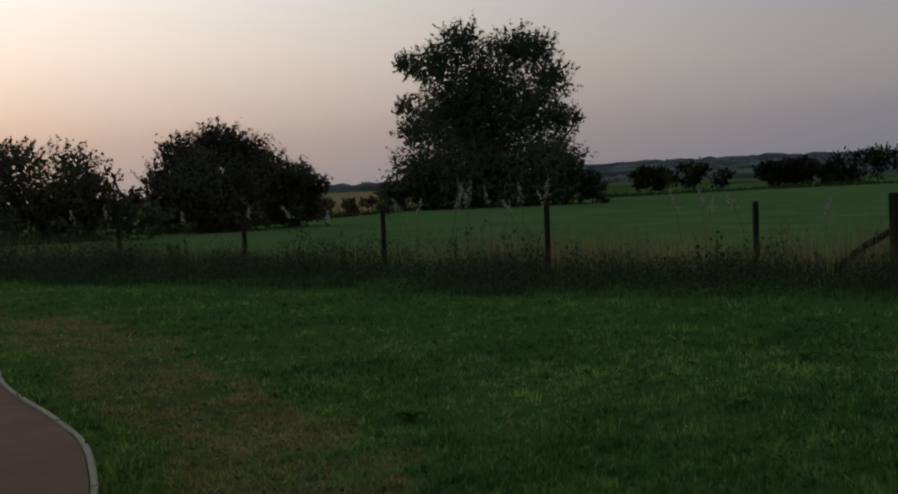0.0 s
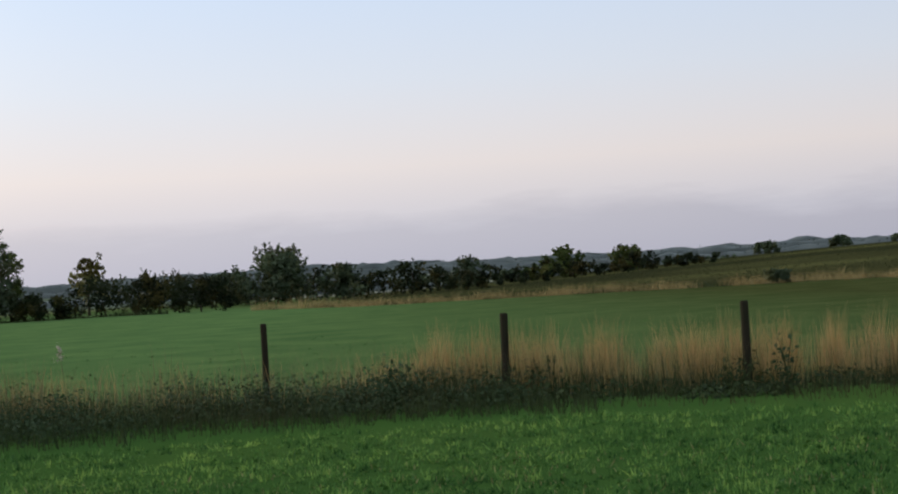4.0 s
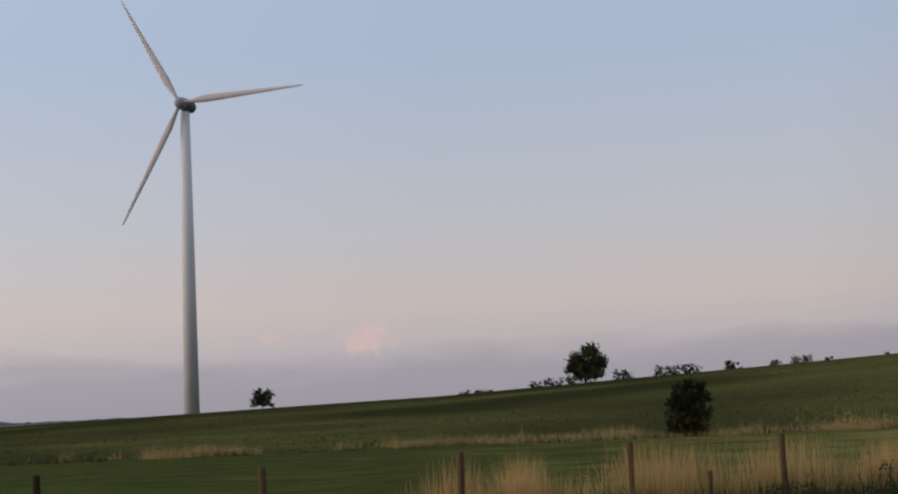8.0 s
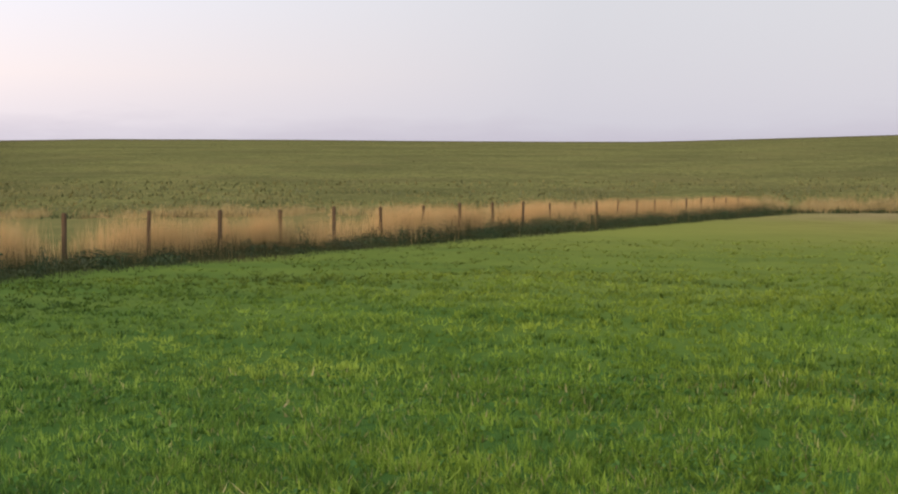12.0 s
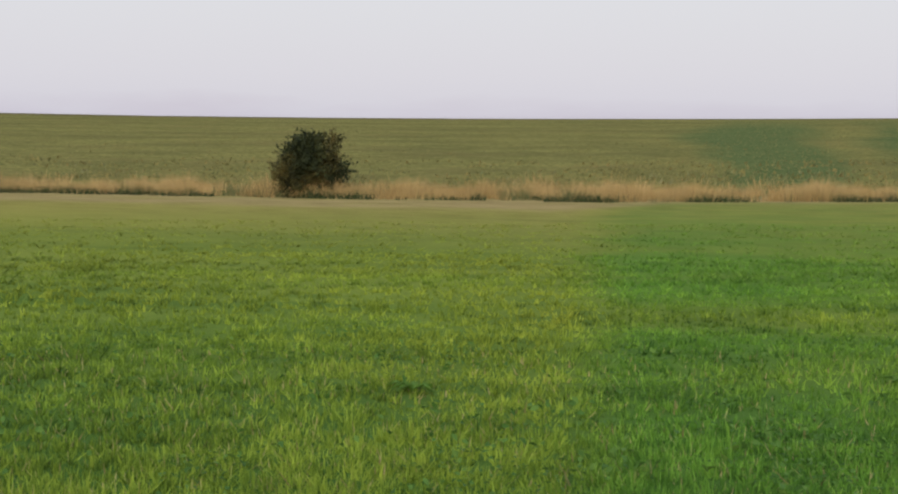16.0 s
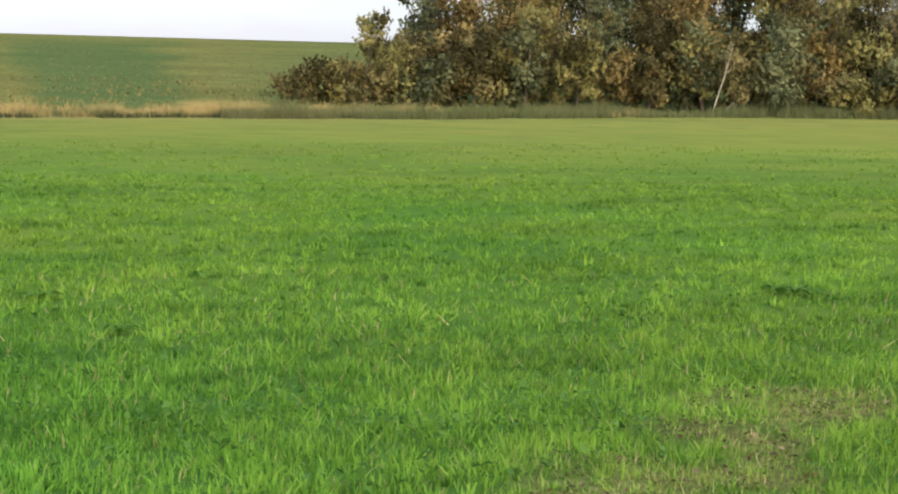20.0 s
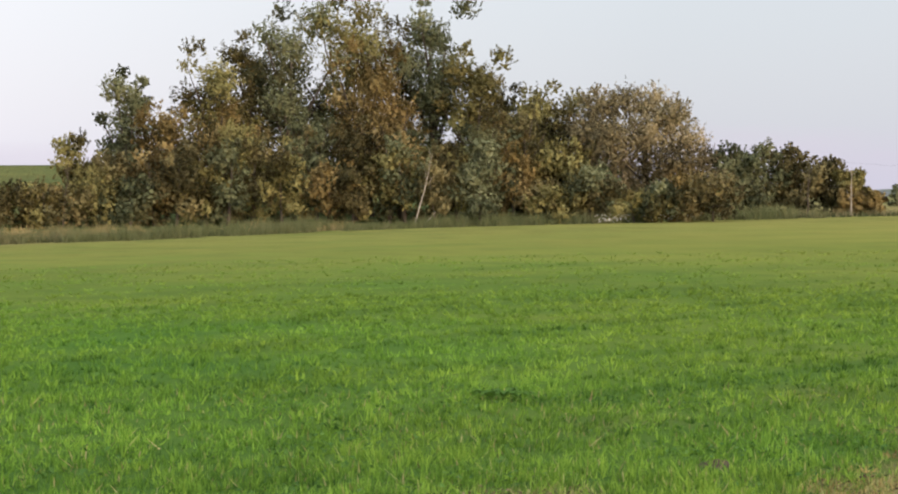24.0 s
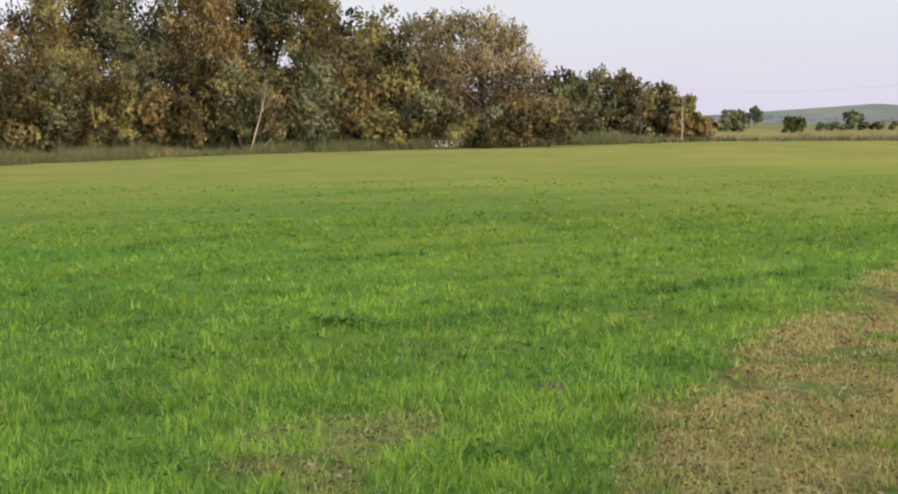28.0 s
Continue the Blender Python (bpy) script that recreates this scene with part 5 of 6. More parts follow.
def lawn(name, n, r0, r1, bend, power, label, per=6, a0=-187, a1=58):
    """Tufts of a few blades each, broader and sparser with distance."""
    m = n // per
    x, y, r = sector(rg, m, a0, a1, r0, r1, power)
    deg = bearing_of(x, y)
    b = beyond_fence(x, y)
    meadow = (deg > -87) & (b > 1.5)
    keep = (r < EDGE_R(deg) - 0.5) & (kerb_distance(x, y) > 0.10) & ((deg < -87) | (b < -margin(x, y)) | (meadow & (rg.uniform(0, 1, len(x)) < 0.22)))
    x, y, r, meadow = x[keep], y[keep], r[keep], meadow[keep]
    wr = worn(x, y)
    thin = rg.uniform(0, 1, len(x)) < np.where(wr > 0.4, 0.9 - 0.55 * bare_soil(x, y), 1.0) * (1 - 0.5 * scuffed(x, y)) * np.where(vnoise(x, y, 0.16, 52) < 0.34, 0.3, 1.0)
    x, y, r, wr, meadow = x[thin], y[thin], r[thin], wr[thin], meadow[thin]
    k = len(x)
    strip, clod = drill(x, y), vnoise(x, y, 0.30, 55)
    tuft_h = rg.uniform(0.55, 1.3, k)
    lump = (0.55 + 0.5 * clod + 0.35 * vnoise(x, y, 0.7, 1)) * (1.2 - 0.4 * strip) * tuft_h
    short = np.where(bearing_of(x, y) > -70, 0.85, 1.0)
    calm, steady = np.clip(13 / r, 0.10, 1.0), np.clip(26 / r, 0.2, 1.0)
    tint = np.clip(0.46 + 0.09 * np.clip((12 - r) / 6, 0, 1) + steady * 0.8 * (strip - 0.47) + calm * (0.55 * (clod - 0.5) + 0.35 * (vnoise(x, y, 0.9, 53) - 0.5) + 0.16 * (tuft_h - 0.95)) + (0.04 + 0.09 * calm) * rg.normal(0, 1, k), 0, 1)
    az = bearing_of(x, y)
    tint = tint - 0.13 * np.interp(az + (vnoise(x, y, 3.0, 57) - 0.5) * 4, [-131, -122, -117.5, -115], [0, 0.8, 1, 0]) - 0.07 * np.interp(az, [-112, -95, -40], [0, 1, 1])
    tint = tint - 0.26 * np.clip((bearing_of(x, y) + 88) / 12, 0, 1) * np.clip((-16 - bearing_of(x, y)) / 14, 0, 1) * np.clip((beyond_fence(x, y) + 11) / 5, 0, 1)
    tint = np.where(meadow, tint * 0.6, np.clip(tint, 0.02, 1))
    rep = lambda q: np.repeat(q, per)
    aim = rg.uniform(0, 2 * math.pi, k * per)
    sp = 0.03 + 0.0016 * rep(r)
    px, py = rep(x) + np.cos(aim) * sp * rg.uniform(0, 1, k * per), rep(y) + np.sin(aim) * sp * rg.uniform(0, 1, k * per)
    h = rg.uniform(0.042, 0.088, k * per) * rep(lump * short * (1 - 0.35 * wr) * np.where(meadow, 0.55, 1.0)) * (1 + 0.003 * rep(r))
    w = np.clip(0.0018 * rep(r), 0.0115, 0.05) * rg.uniform(0.6, 1.3, k * per)
    dry = np.clip(rep(np.maximum(wr * 1.05, meadow * 0.04)) - rg.uniform(0, 0.95, k * per), 0, 1)
    dry = np.maximum(dry, (rg.uniform(0, 1, k * per) < 0.06) * (rep(r) < 14) * rg.uniform(0.3, 0.9, k * per))
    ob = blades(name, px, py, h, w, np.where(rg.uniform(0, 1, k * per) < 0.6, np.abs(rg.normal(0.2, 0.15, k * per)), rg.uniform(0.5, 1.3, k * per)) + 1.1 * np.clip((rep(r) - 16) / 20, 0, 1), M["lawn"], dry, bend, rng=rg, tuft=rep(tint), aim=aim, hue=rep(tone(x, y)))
    tagged(ob, label, "grass", kind="stuff")


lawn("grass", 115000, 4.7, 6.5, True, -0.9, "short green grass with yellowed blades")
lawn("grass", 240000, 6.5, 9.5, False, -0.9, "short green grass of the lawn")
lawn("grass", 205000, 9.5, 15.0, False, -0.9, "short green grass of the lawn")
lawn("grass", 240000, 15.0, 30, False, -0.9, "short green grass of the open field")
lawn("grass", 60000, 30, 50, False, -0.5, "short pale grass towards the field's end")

lawn("grass", 125000, 0.1, 5.0, False, 1.0, "short green grass underfoot", a0=-187, a1=173)
lawn("grass", 60000, 4.7, 20, False, -0.9, "short green grass beside the path", a0=58, a1=173)


def fence_strip(name, n, s0, s1, o0, o1, h0, h1, w, mat, label, gap=0.0, size=2.0, seed=1, bend=True, lean=0.22):
    s, o = rg.uniform(s0, s1, n), rg.uniform(o0, o1, n)
    x, y = FOOT.x + RUN.x * s + OUT.x * o, FOOT.y + RUN.y * s + OUT.y * o
    v = vnoise(x, y, size, seed)
    keep = (v > gap) & (o > 0.5 - np.interp(s, [-40, -14, -3, 8], [5.4, 4.8, 3.2, 2.4]) - vnoise(s, o, 1.5, 97))
    x, y, v = x[keep], y[keep], v[keep]
    h = rg.uniform(h0, h1, len(x)) * (0.45 + 0.55 * v + 0.45 * vnoise(x, y, 0.5, seed + 60))
    ob = blades(name, x, y, h, w * rg.uniform(0.6, 1.4, len(x)), np.abs(rg.normal(lean, 0.15, len(x))), M[mat], None, bend, rng=rg)
    tagged(ob, label, "grass", kind="stuff")


def clumps(name, places, mat, label, wide, tall, per, w):
    """Tufts of tall seeding grass, leaning outwards from the middle of each clump."""
    xs, ys, hs, ds, ls, ts = [], [], [], [], [], []
    for s, o, size in places:
        k = int(per * size * rg.uniform(0.7, 1.3))
        ds_, do = rg.normal(0, wide * size, k), rg.normal(0, wide * size * 0.6, k)
        xs.append(FOOT.x + RUN.x * (s + ds_) + OUT.x * (o + do))
        ys.append(FOOT.y + RUN.y * (s + ds_) + OUT.y * (o + do))
        hs.append(rg.uniform(0.55, 1.0, k) * tall * (0.75 + 0.25 * size) * np.exp(-(ds_ / (wide * size * 2.2)) ** 2))
        ds.append(rg.uniform(0, 2 * math.pi, k))
        ls.append(np.abs(rg.normal(0.13, 0.1, k)))
        ts.append(np.clip(rg.uniform(0, 1) * 0.6 + rg.uniform(0, 0.4, k), 0, 1))
    x, y, h = np.concatenate(xs), np.concatenate(ys), np.concatenate(hs)
    ob = blades(name, x, y, h, w * rg.uniform(0.6, 1.4, len(x)), np.concatenate(ls), M[mat], None, True, rng=rg, tuft=np.concatenate(ts), aim=np.concatenate(ds))
    tagged(ob, label, "grass", kind="stuff")


drift = [(15.0, 0.3, 1.2), (16.0, 0.5, 1.2), (17.7, 0.4, 1.0), (18.6, 0.6, 1.1), (20.4, 0.5, 0.8), (21.0, 0.9, 0.7), (23.2, 0.4, 1.2), (24.2, 0.5, 1.3), (25.2, 0.5, 1.2), (26.2, 0.7, 1.0), (29.3, 0.4, 1.1), (30.3, 0.5, 1.1)]
s = -3.0
while s < 48:
    v = float(vnoise(s, 3.0, 3.4, 91))
    if not 13.5 < s < 31 and v > (0.42 if s > 12 else 0.50 if s > 0 else 0.6):
        drift.append((s, rg.uniform(0.0, 1.1), rg.uniform(0.6, 1.25) * float(np.interp(s, [4, 14], [0.5, 1.0]))))
    s += rg.uniform(0.35, 0.8)
clumps("dry_grass", drift, "tan", "tall bleached seeding grass in clumps along the fence", 0.52, 1.32, 620, 0.006)
far_drift = [(s, rg.uniform(-0.2, 1.5), rg.uniform(0.75, 1.3)) for s in rg.uniform(40, 97, 150) if vnoise(s, 3.0, 3.4, 91) > 0.27]
clumps("dry_grass", far_drift, "tan", "close stand of tall bleached grass along the far fence", 0.6, 1.3, 300, 0.013)
thin = [(rg.uniform(-22, 75), rg.uniform(-0.3, 2.2), rg.uniform(0.5, 1.0)) for k in range(230)]
clumps("dry_grass", thin, "tan", "thin wisps of dry grass between the clumps", 0.6, 0.85, 60, 0.007)
plumes = [(rg.choice([-24.5, -20, -18, -16, -13, -9.5, -6.5]) + rg.normal(0, 1.1), rg.uniform(-0.6, 1.6), rg.uniform(0.5, 1.0)) for k in range(44)]
clumps("seeding_stems", plumes, "dull", "scattered pale seeding stems at the dusk fence", 0.4, 1.2, 24, 0.009)
fence_strip("dry_grass", 16000, -44, 8, -0.6, 1.8, 0.3, 0.95, 0.006, "dull", "thin haze of dry grass behind the dusk fence", 0.36, 1.8, 40, False, 0.3)
for far, n, h0, h1, seed in ((0.4, 22000, 0.28, 0.75, 14), (-0.3, 17000, 0.14, 0.42, 15), (-1.3, 9000, 0.08, 0.2, 16)):
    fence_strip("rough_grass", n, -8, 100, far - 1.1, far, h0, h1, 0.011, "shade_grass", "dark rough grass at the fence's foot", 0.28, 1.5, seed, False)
for far, n, h0, h1, seed in ((1.2, 11000, 0.2, 0.5, 17), (-0.6, 11000, 0.16, 0.4, 18), (-2.2, 11000, 0.12, 0.3, 19), (-3.6, 9000, 0.08, 0.2, 20)):
    fence_strip("rough_grass", n, -46, 0, far - 1.8, far, h0, h1, 0.011, "weed", "dark rank grass and nettles at the fence's foot", 0.38, 1.7, seed, False)


def plume(s, o, high, lean, seed):
    """A tall grass stem with a drooping feathery head."""
    rng = np.random.default_rng(seed)
    p = along(s, o)
    root = tagged(new("seeding_grass"), "tall pale grass stem with a feathery seed head", "grass stem", "seed heads above the fence")
    root.location = p
    a = rng.uniform(0, 2 * math.pi)
    dx, dy = math.cos(a) * lean, math.sin(a) * lean
    pts = [(dx * f ** 2.2 * high, dy * f ** 2.2 * high, high * (f - 0.18 * lean * f ** 4)) for f in (0, 0.35, 0.65, 0.85, 1.0)]
    part("stem", tube(pts, [0.005, 0.0045, 0.004, 0.003, 0.002], 4), M["dull"], root)
    f = rng.uniform(0.78, 1.0, 60)
    q = np.stack([np.interp(f, [0, 0.35, 0.65, 0.85, 1.0], [c[k] for c in pts]) for k in range(3)], 1)
    wide = (1.04 - f) * 0.16
    q = q + np.stack([rng.normal(0, 1, 60) * wide, rng.normal(0, 1, 60) * wide, rng.normal(-0.02, 0.02, 60)], 1)
    leaves("seed_head", q, rng.uniform(0.022, 0.045, 60), M["panicle"], root, rng)


for k, (s, o, high) in enumerate([(-20.1, 0.2, 1.45), (-19.9, 0.4, 1.7), (-19.75, -0.1, 1.6), (-19.6, 0.3, 1.75), (-19.45, 0.1, 1.5), (-19.2, 0.4, 1.55), (-21.1, 0.3, 1.4), (-20.7, -0.2, 1.45), (-18.5, 0.5, 1.6), (-18.3, 0.2, 1.35), (-18.0, 0.4, 1.7),
                                  (-17.5, 0.2, 1.5), (-22.6, 0.3, 1.3), (-23.4, 0.1, 1.25), (-24.6, 0.4, 1.4), (-26.3, 0.2, 1.35), (-28.6, 0.4, 1.3), (-31.2, 0.1, 1.45), (-33.0, 0.3, 1.4), (-14.9, 0.3, 1.45), (-14.6, 0.5, 1.3), (-14.3, 0.1, 1.5),
                                  (-13.7, 0.4, 1.4), (-12.3, 0.3, 1.2), (-9.7, 0.2, 1.15), (-9.4, 0.5, 1.25), (-7.2, 0.3, 1.1)]):
    plume(s, o, high, rg.uniform(0.08, 0.3), 700 + k)


def weeds(name, places, label):
    """Leafy docks and thistles: a stalk with leaves up it."""
    for x, y, h, seed in places:
        rng = np.random.default_rng(seed)
        root = tagged(new(name), label, "weed", "weeds along the fence")
        root.location = (x, y, hz(x, y))
        pts = []
        for k in range(rng.integers(3, 6)):
            bx, by = rng.normal(0, 0.12, 2)
            tx, ty = bx + rng.normal(0, 0.12), by + rng.normal(0, 0.12)
            hh = h * rng.uniform(0.6, 1.0)
            stalk = tube([(bx, by, 0), ((bx + tx) / 2, (by + ty) / 2, hh * 0.5), (tx, ty, hh)], [0.008, 0.006, 0.003], 4)
            part("stalk", stalk, M["weed"], root)
            f = rng.uniform(0.1, 1.0, 26)
            p = np.stack([bx + (tx - bx) * f, by + (ty - by) * f, hh * f], 1)
            pts.append(p + rng.normal(size=p.shape) * 0.05)
        leaves("foliage", np.concatenate(pts), 0.06, M["weedleaf"], root, rng)


spots = []
for k in range(44):
    s = rg.uniform(-40, 70)
    p = along(s, rg.uniform(-2.0, 0.2))
    spots.append((p.x, p.y, rg.uniform(0.45, 0.8) if s > -6 else rg.uniform(0.6, 0.95), 300 + k))
weeds("dock_weed", spots, "dark leafy dock or thistle beside the fence")


def mounds(name, places, leaf, label, mat="weedleaf"):
    """Low leafy mounds: leaves over a lumpy dome, with a few sprigs above it."""
    pts, nors = [], []
    for s, o, wide, tall in places:
        k = int(340 * wide)
        d = unit(rg, k)
        d[:, 2] = np.abs(d[:, 2])
        lump = 0.65 + 0.5 * vnoise(d[:, 0] * 2 + s, d[:, 1] * 2 + d[:, 2], 0.7, 95)
        rr = rg.uniform(0.45, 1.0, k) ** 0.6 * lump
        x = FOOT.x + RUN.x * s + OUT.x * o + d[:, 0] * wide * rr
        y = FOOT.y + RUN.y * s + OUT.y * o + d[:, 1] * wide * rr
        z = d[:, 2] * tall * rr
        up = rg.uniform(0, 1, k) < 0.06
        z = z + up * rg.uniform(0, 0.5, k) * tall
        pts.append(np.stack([x, y, height(x, y) + z], 1))
        nors.append(d * 0.8 + np.array([0, 0, 0.3]))
    tagged(leaves(name, np.concatenate(pts), leaf, M[mat], None, rg, np.concatenate(nors)), label, "weeds", kind="stuff")


low = [((k - 0.37) * 3.13 + rg.normal(0, 0.25), -0.1 + rg.normal(0, 0.2), rg.uniform(0.5, 0.85), rg.uniform(0.42, 0.75)) for k in range(0, 22)]
s = -6.0
while s < 95:
    rank = float(np.interp(s, [8, 30, 38, 46, 90], [0.75, 0.75, 1.0, 1.6, 1.7])) * float(0.55 + 0.9 * vnoise(s, 1.0, 3.0, 98))
    low.append((s, rg.uniform(-1.3, 0.1), rg.uniform(0.4, 0.85) * max(1.0, rank * 0.8), rg.uniform(0.2, 0.45) * rank))
    s += rg.uniform(0.3, 0.8)
low += [(92.5 + rg.normal(0, 1.2), -1.0 + rg.normal(0, 0.6), rg.uniform(0.6, 1.0), rg.uniform(0.6, 1.15)) for k in range(9)]
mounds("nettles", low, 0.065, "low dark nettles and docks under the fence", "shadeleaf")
def drift_height(s):
    return float(np.interp(s, [-40, -33, -28, -26.4, -25.2, -24.2, -23, -21.3, -20.3, -19, -17.7, -16.3, -15.4, -13.2, -12.2, -10.5, -8, -1],
                           [0.75, 0.7, 0.62, 0.4, 0.2, 0.6, 0.72, 0.62, 0.3, 0.28, 0.5, 0.58, 0.3, 0.42, 0.56, 0.36, 0.42, 0.32]))


tall = [(s, rg.uniform(-float(np.interp(s, [-40, -14, -1], [4.5, 4.1, 1.6])), 0.4)) for s in rg.uniform(-40, -1, 300)]
tall = [(s, o, rg.uniform(0.4, 0.8), drift_height(s) * rg.uniform(1.1, 1.9) * (0.4 + 0.6 * np.clip((o + 4.0) / 3.6, 0, 1))) for s, o in tall]
mounds("nettles", tall, 0.044, "rank dark nettles and brambles under the fence")


def edge_strip(name, n, a0, a1, d0, d1, h0, h1, w, mat, label, gap=0.0, size=3.0, seed=1):
    az = rg.uniform(a0, a1, n)
    r = EDGE_R(az) + rg.uniform(d0, d1, n)
    x, y = -np.sin(np.radians(az)) * r, np.cos(np.radians(az)) * r
    v = vnoise(x, y, size, seed)
    k = v > gap
    x, y, v = x[k], y[k], v[k]
    h = rg.uniform(h0, h1, len(x)) * (0.1 + 0.5 * v + 1.3 * vnoise(x, y, 1.1, seed + 60) ** 1.8)
    ob = blades(name, x, y, h, w * rg.uniform(0.6, 1.4, len(x)), np.abs(rg.normal(0.5, 0.25, len(x))), M[mat], None, False, rng=rg)
    tagged(ob, label, "grass", kind="stuff")


edge_strip("dry_grass", 2600, -150, -139, -0.3, 2.0, 0.3, 0.7, 0.03, "buff", "thin dry grass before the wood", 0.45, 2.0, 20)
edge_strip("dry_grass", 42000, -126, -84, 0.0, 5.0, 0.55, 1.3, 0.028, "buff", "band of tall dry grass between field and crop", 0.40, 1.7, 21)
edge_strip("dry_grass", 15000, -143, -124, 0.0, 5.0, 0.4, 1.0, 0.028, "buff", "thinning band of dry grass before the wood", 0.46, 1.7, 31)
edge_strip("rough_grass", 15000, -150, -84, -0.2, 4.0, 0.35, 0.9, 0.045, "rank", "green weeds among the dry grass band", 0.52, 2.8, 32)
edge_strip("rough_grass", 14000, -145, -84, -0.9, 1.2, 0.25, 0.65, 0.05, "weed", "dark tufts at the foot of the dry grass band", 0.5, 3.2, 22)
edge_strip("dry_grass", 30000, -86, 4, 0.0, 3.5, 0.4, 0.95, 0.03, "buff", "band of dry grass below the crop", 0.42, 4.0, 23)
edge_strip("rough_grass", 9000, -86, 4, -0.2, 2.0, 0.25, 0.6, 0.05, "weed", "dark tufts in the dry grass band", 0.5, 3.0, 24)
edge_strip("long_grass", 34000, -167, -134, -2.4, 2.4, 0.5, 1.15, 0.035, "rank", "rank green grass at the foot of the wood", 0.4, 2.0, 25)
edge_strip("dry_grass", 26000, -190, -162, -0.4, 9.0, 0.3, 0.8, 0.04, "dull", "rough dry pasture past the wood", 0.35, 5.0, 26)
edge_strip("rough_grass", 1800, -190, -164, -0.2, 0.8, 0.3, 0.55, 0.06, "weed", "dark ditch-side grass", 0.35, 6.0, 27)
edge_strip("rough_grass", 14000, 7, 58, -0.5, 3.0, 0.25, 0.7, 0.05, "weed", "dark rough grass under the far hedge", 0.3, 3.0, 28)
# pale umbels at the wood's foot
az = rg.uniform(-162.5, -158.6, 420)
r = EDGE_R(az) + rg.uniform(-4.6, -3.6, 420)
x, y = -np.sin(np.radians(az)) * r, np.cos(np.radians(az)) * r
k = vnoise(x, y, 0.8, 29) > 0.4
tagged(leaves("white_flowers", np.stack([x, y, height(x, y) + rg.uniform(0.15, 0.6, 420)], 1)[k], 0.07, M["flower"], rng=rg), "pale flower heads in the long grass", "flowers", kind="stuff")

# crop on the ridge: leafy tufts
def crop_plants(n, a0, a1, mat, label, deep=210, low=0.03, high=0.10):
    az = rg.uniform(a0, a1, n)
    r = EDGE_R(az) + 4 + deep * rg.uniform(0, 1, n) ** 1.2
    x, y = -np.sin(np.radians(az)) * r, np.cos(np.radians(az)) * r
    k = vnoise(x, y, 6.0, 30) > 0.38
    x, y = x[k], y[k]
    ob = blades("crop_plants", x, y, rg.uniform(low, high, len(x)), rg.uniform(0.12, 0.3, len(x)), np.abs(rg.normal(0.5, 0.3, len(x))), M[mat], None, False, rng=rg)
    tagged(ob, label, "crop", kind="stuff")


crop_plants(60000, -160, -56, "crop", "low yellowing leafy crop covering the ridge")
crop_plants(38000, -60, 2, "crop_leafy_sidelit", "low dark green leafy crop on the ridge")

crop_plants(8000, -142, -50, "crop", "taller leafy crop plants along the field's edge", 34, 0.1, 0.32)
crop_plants(1300, -142, -50, "rank", "dark weeds among the crop's first rows", 22, 0.15, 0.42)

# broad-leaved plants among the short grass, and litter on the trodden band
def scatter_leaves(name, n, a0, a1, r0, r1, size, mat, label, category, gap, lump, seed, low, high, on_worn=False, tilt=0.2):
    x, y, r = sector(rg, n, a0, a1, r0, r1, 0.0)
    v = vnoise(x, y, lump, seed)
    wr = worn(x, y)
    k = (v > gap) & (kerb_distance(x, y) > 0.1) & (beyond_fence(x, y) < -5) & ((wr > 0.4) if on_worn else (wr < 0.5))
    x, y = x[k], y[k]
    nor = np.stack([rg.normal(0, tilt, len(x)), rg.normal(0, tilt, len(x)), np.ones(len(x))], 1)
    tagged(leaves(name, np.stack([x, y, height(x, y) + rg.uniform(low, high, len(x))], 1), size, M[mat], None, rg, nor), label, category, kind="stuff")


scatter_leaves("clover", 60000, -186, 56, 5, 16, 0.034, "clover", "dark patches of clover in the grass", "clover", 0.60, 0.8, 71, 0.03, 0.075)
scatter_leaves("plantain", 26000, -150, 56, 5, 15, 0.05, "clover", "broad-leaved weeds in the grass", "weeds", 0.64, 0.3, 72, 0.03, 0.12, tilt=0.7)
scatter_leaves("leaf_litter", 30000, -186, 56, 5, 20, 0.034, "litter", "brown clippings and bare soil on trodden grass", "litter", 0.45, 0.4, 73, 0.012, 0.05, True)
scatter_leaves("leaf_litter", 38000, -186, -130, 5, 16, 0.021, "clod", "dark brown clods and clippings on trodden grass", "litter", 0.48, 0.16, 74, 0.012, 0.05, True)


x, y = rg.normal(-5.0, 0.8, 2400), rg.normal(5.4, 0.8, 2400)
k = (scuffed(x, y) > 0.3) & (kerb_distance(x, y) > 0.1)
tagged(leaves("leaf_litter", np.stack([x, y, height(x, y) + rg.uniform(0.005, 0.035, len(x))], 1)[k], 0.026, M["litter"], rng=rg), "brown clods and dead leaves on bare earth", "litter", kind="stuff")


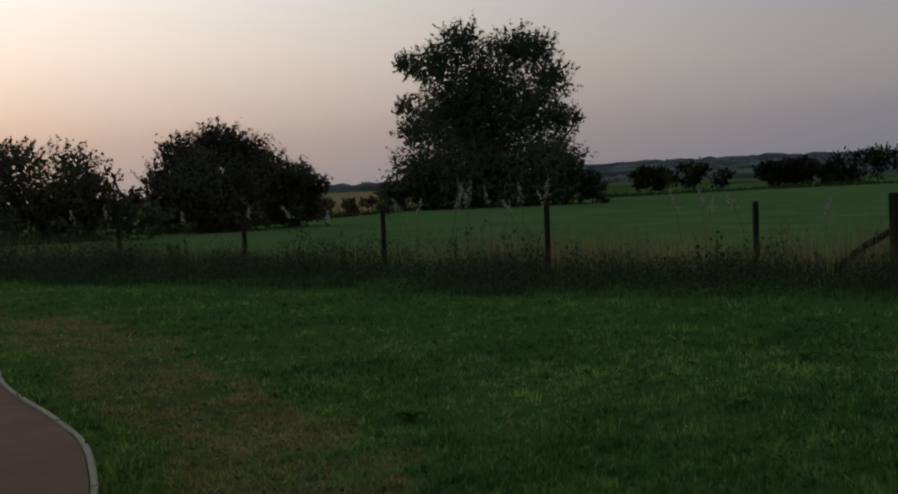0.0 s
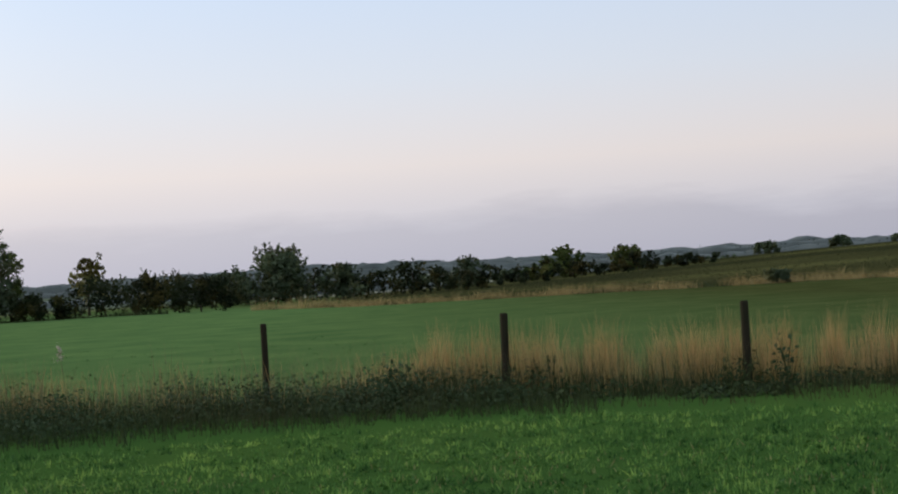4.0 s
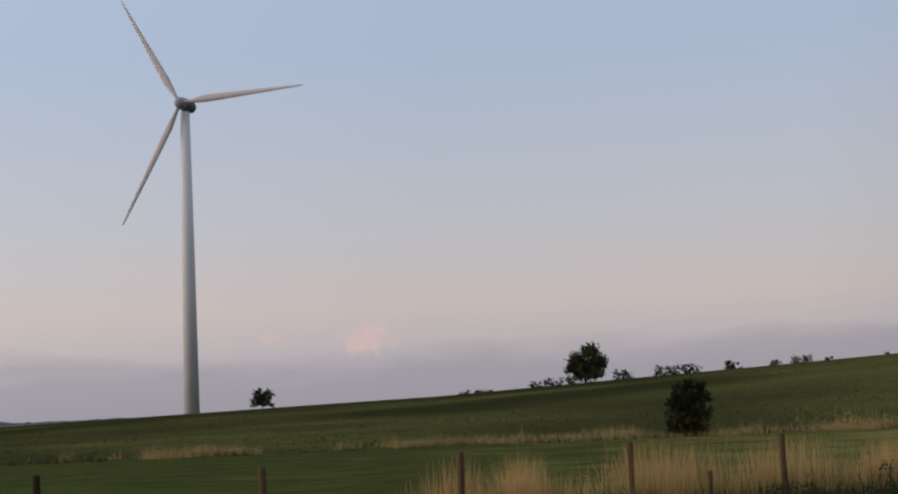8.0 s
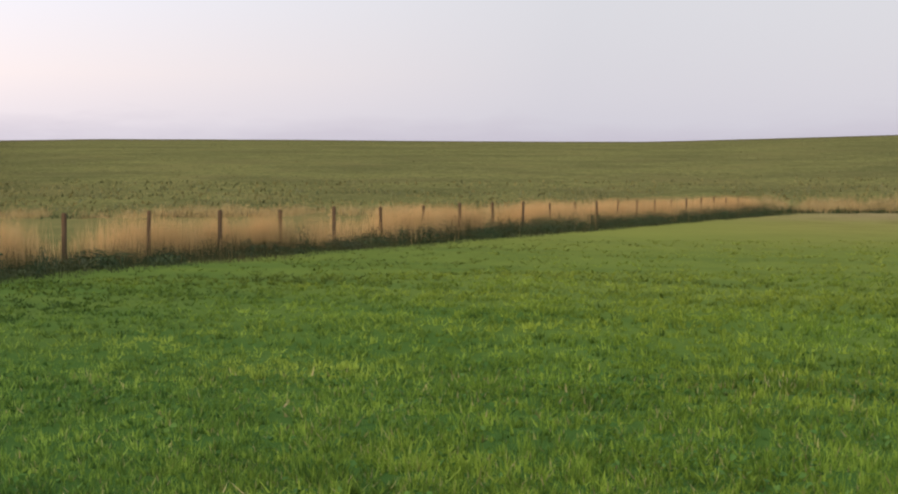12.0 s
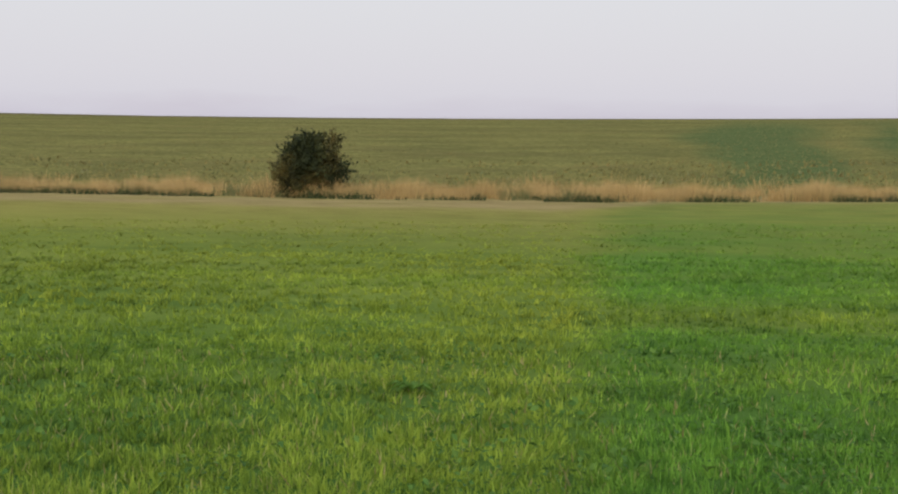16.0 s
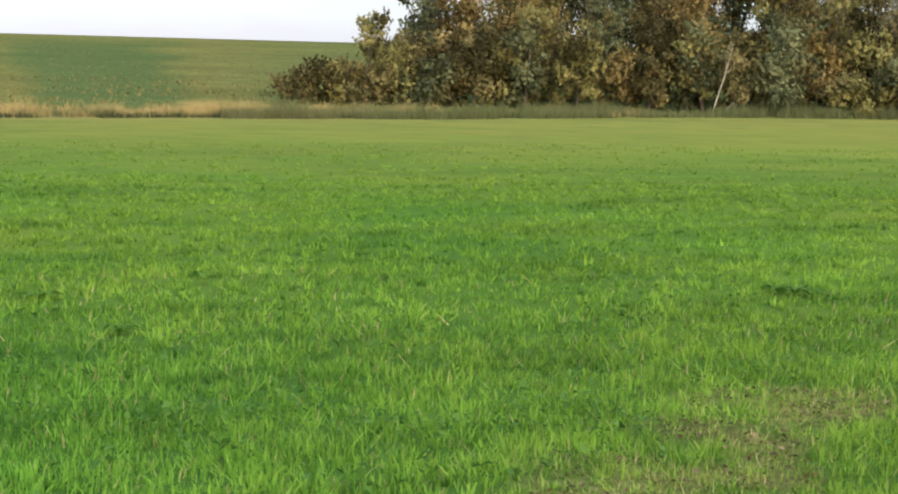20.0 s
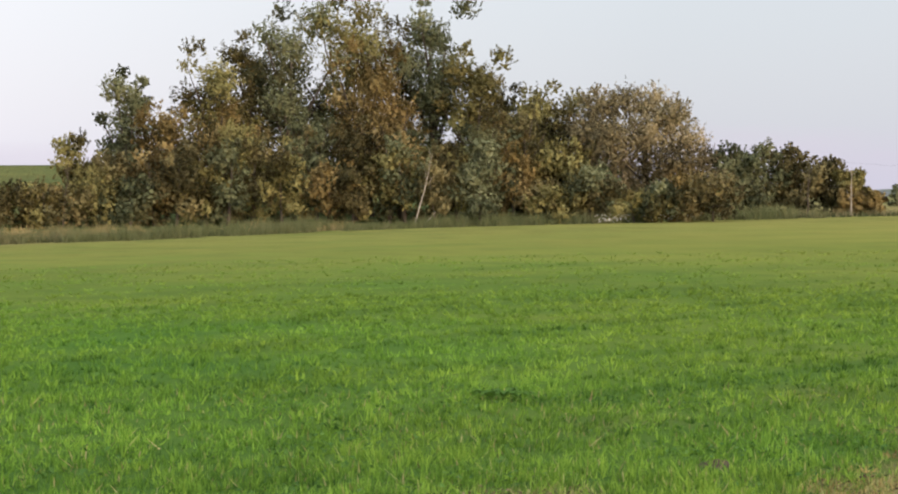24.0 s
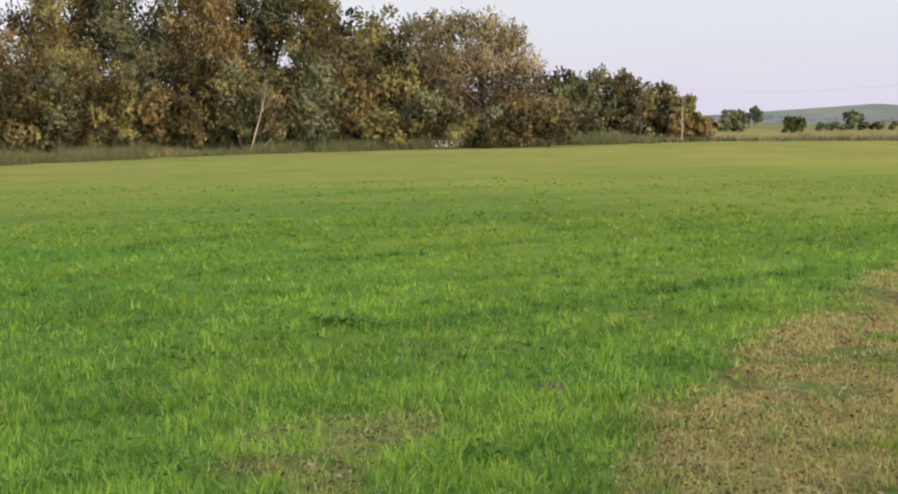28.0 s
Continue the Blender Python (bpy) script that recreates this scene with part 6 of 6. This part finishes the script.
# short straw left on the trodden band
def straw(n, r0, r1, label):
    i = rg.integers(0, len(KERB_LINE) - 1, n * 4)
    f = rg.uniform(0, 1, n * 4)[:, None]
    q = KERB_LINE[i] * (1 - f) + KERB_LINE[i + 1] * f - KERB_SIDE[i] * rg.uniform(0.4, 2.4, n * 4)[:, None]
    x, y = q[:, 0], q[:, 1]
    r = np.hypot(x, y)
    k = (worn(x, y) > 0.35) & (r > r0) & (r < r1) & (vnoise(x, y, 0.14, 75) > 0.36) & (bare_soil(x, y) < 0.6)
    x, y, r = x[k][:n], y[k][:n], r[k][:n]
    m = len(x)
    tint = np.clip(0.15 + 0.9 * (vnoise(x, y, 0.22, 76) - 0.2) + rg.normal(0, 0.18, m), 0, 1)
    ob = blades("straw", x, y, rg.uniform(0.018, 0.05, m), np.clip(0.0017 * r, 0.008, 0.03) * rg.uniform(0.6, 1.3, m), np.abs(rg.normal(0.7, 0.5, m)), M["straw"], None, False, rng=rg, tuft=tint)
    tagged(ob, label, "grass", kind="stuff")


straw(46000, 4.6, 13, "short brown straw left on the trodden band")
straw(16000, 13, 30, "dry straw on the trodden band along the path")


def dock(x, y, wide, seed):
    """A flat rosette of broad dark leaves."""
    rng = np.random.default_rng(seed)
    root = tagged(new("dock_plant"), "dark green broad-leaved dock rosette in short grass", "weed", "docks in the grass")
    root.location = (x, y, hz(x, y))
    for k in range(9):
        a = k * 2.4 + rng.uniform(-0.3, 0.3)
        ln, w = wide * rng.uniform(0.6, 1.0), wide * rng.uniform(0.13, 0.2)
        bm = bmesh.new()
        rows = []
        for f, g, h in ((0.06, 0.25, 0.15), (0.35, 0.9, 0.5), (0.68, 1.0, 0.62), (1.0, 0.12, 0.42)):
            c = Vector((math.cos(a) * ln * f, math.sin(a) * ln * f, wide * h * rng.uniform(0.45, 0.6)))
            sd = Vector((-math.sin(a), math.cos(a), 0)) * w * g
            rows.append([bm.verts.new(c - sd + Vector((0, 0, 0.012))), bm.verts.new(c), bm.verts.new(c + sd + Vector((0, 0, 0.012)))])
        for p, q in zip(rows, rows[1:]):
            for j in (0, 1):
                bm.faces.new((p[j], p[j + 1], q[j + 1], q[j]))
        part("leaf", bm, M["dock"], root)


DOCKS = [(2.49, -7.13, 0.16), (5.73, -12.11, 0.20), (5.65, -12.21, 0.20), (-6.36, 8.25, 0.20), (-4.55, 9.54, 0.18), (-5.16, 12.07, 0.20), (-2.91, 10.22, 0.14), (10.61, -3.79, 0.20), (9.66, -7.40, 0.20), (8.08, -6.87, 0.16), (5.47, -12.15, 0.18)]
for k, (x, y, w) in enumerate(DOCKS):
    dock(x, y, w, 500 + k)


def molehill(x, y, wide, seed):
    """A low crumbled heap of dry grey soil."""
    rng = np.random.default_rng(seed)
    n, rings = 26, 7
    v, f = [(x, y, hz(x, y) + wide * 0.26)], []
    for i in range(1, rings + 1):
        for j in range(n):
            a, rr = 2 * math.pi * j / n, wide * i / rings
            lump = 0.75 + 0.5 * rng.uniform()
            px, py = x + math.cos(a) * rr * (0.9 + 0.2 * rng.uniform()), y + math.sin(a) * rr * (0.9 + 0.2 * rng.uniform())
            v.append((px, py, hz(px, py) - 0.01 + wide * 0.26 * (1 - (i / rings) ** 1.5) * lump))
    for j in range(n):
        f.append((0, 1 + j, 1 + (j + 1) % n))
    for i in range(rings - 1):
        for j in range(n):
            a, b = 1 + i * n + j, 1 + i * n + (j + 1) % n
            f += [(a, a + n, b + n), (a, b + n, b)]
    tagged(mesh("molehill", v, f, M["soil"], smooth=True), "low molehill of crumbled grey-brown soil in the grass", "molehill")


molehill(2.87, -9.36, 0.15, 91)
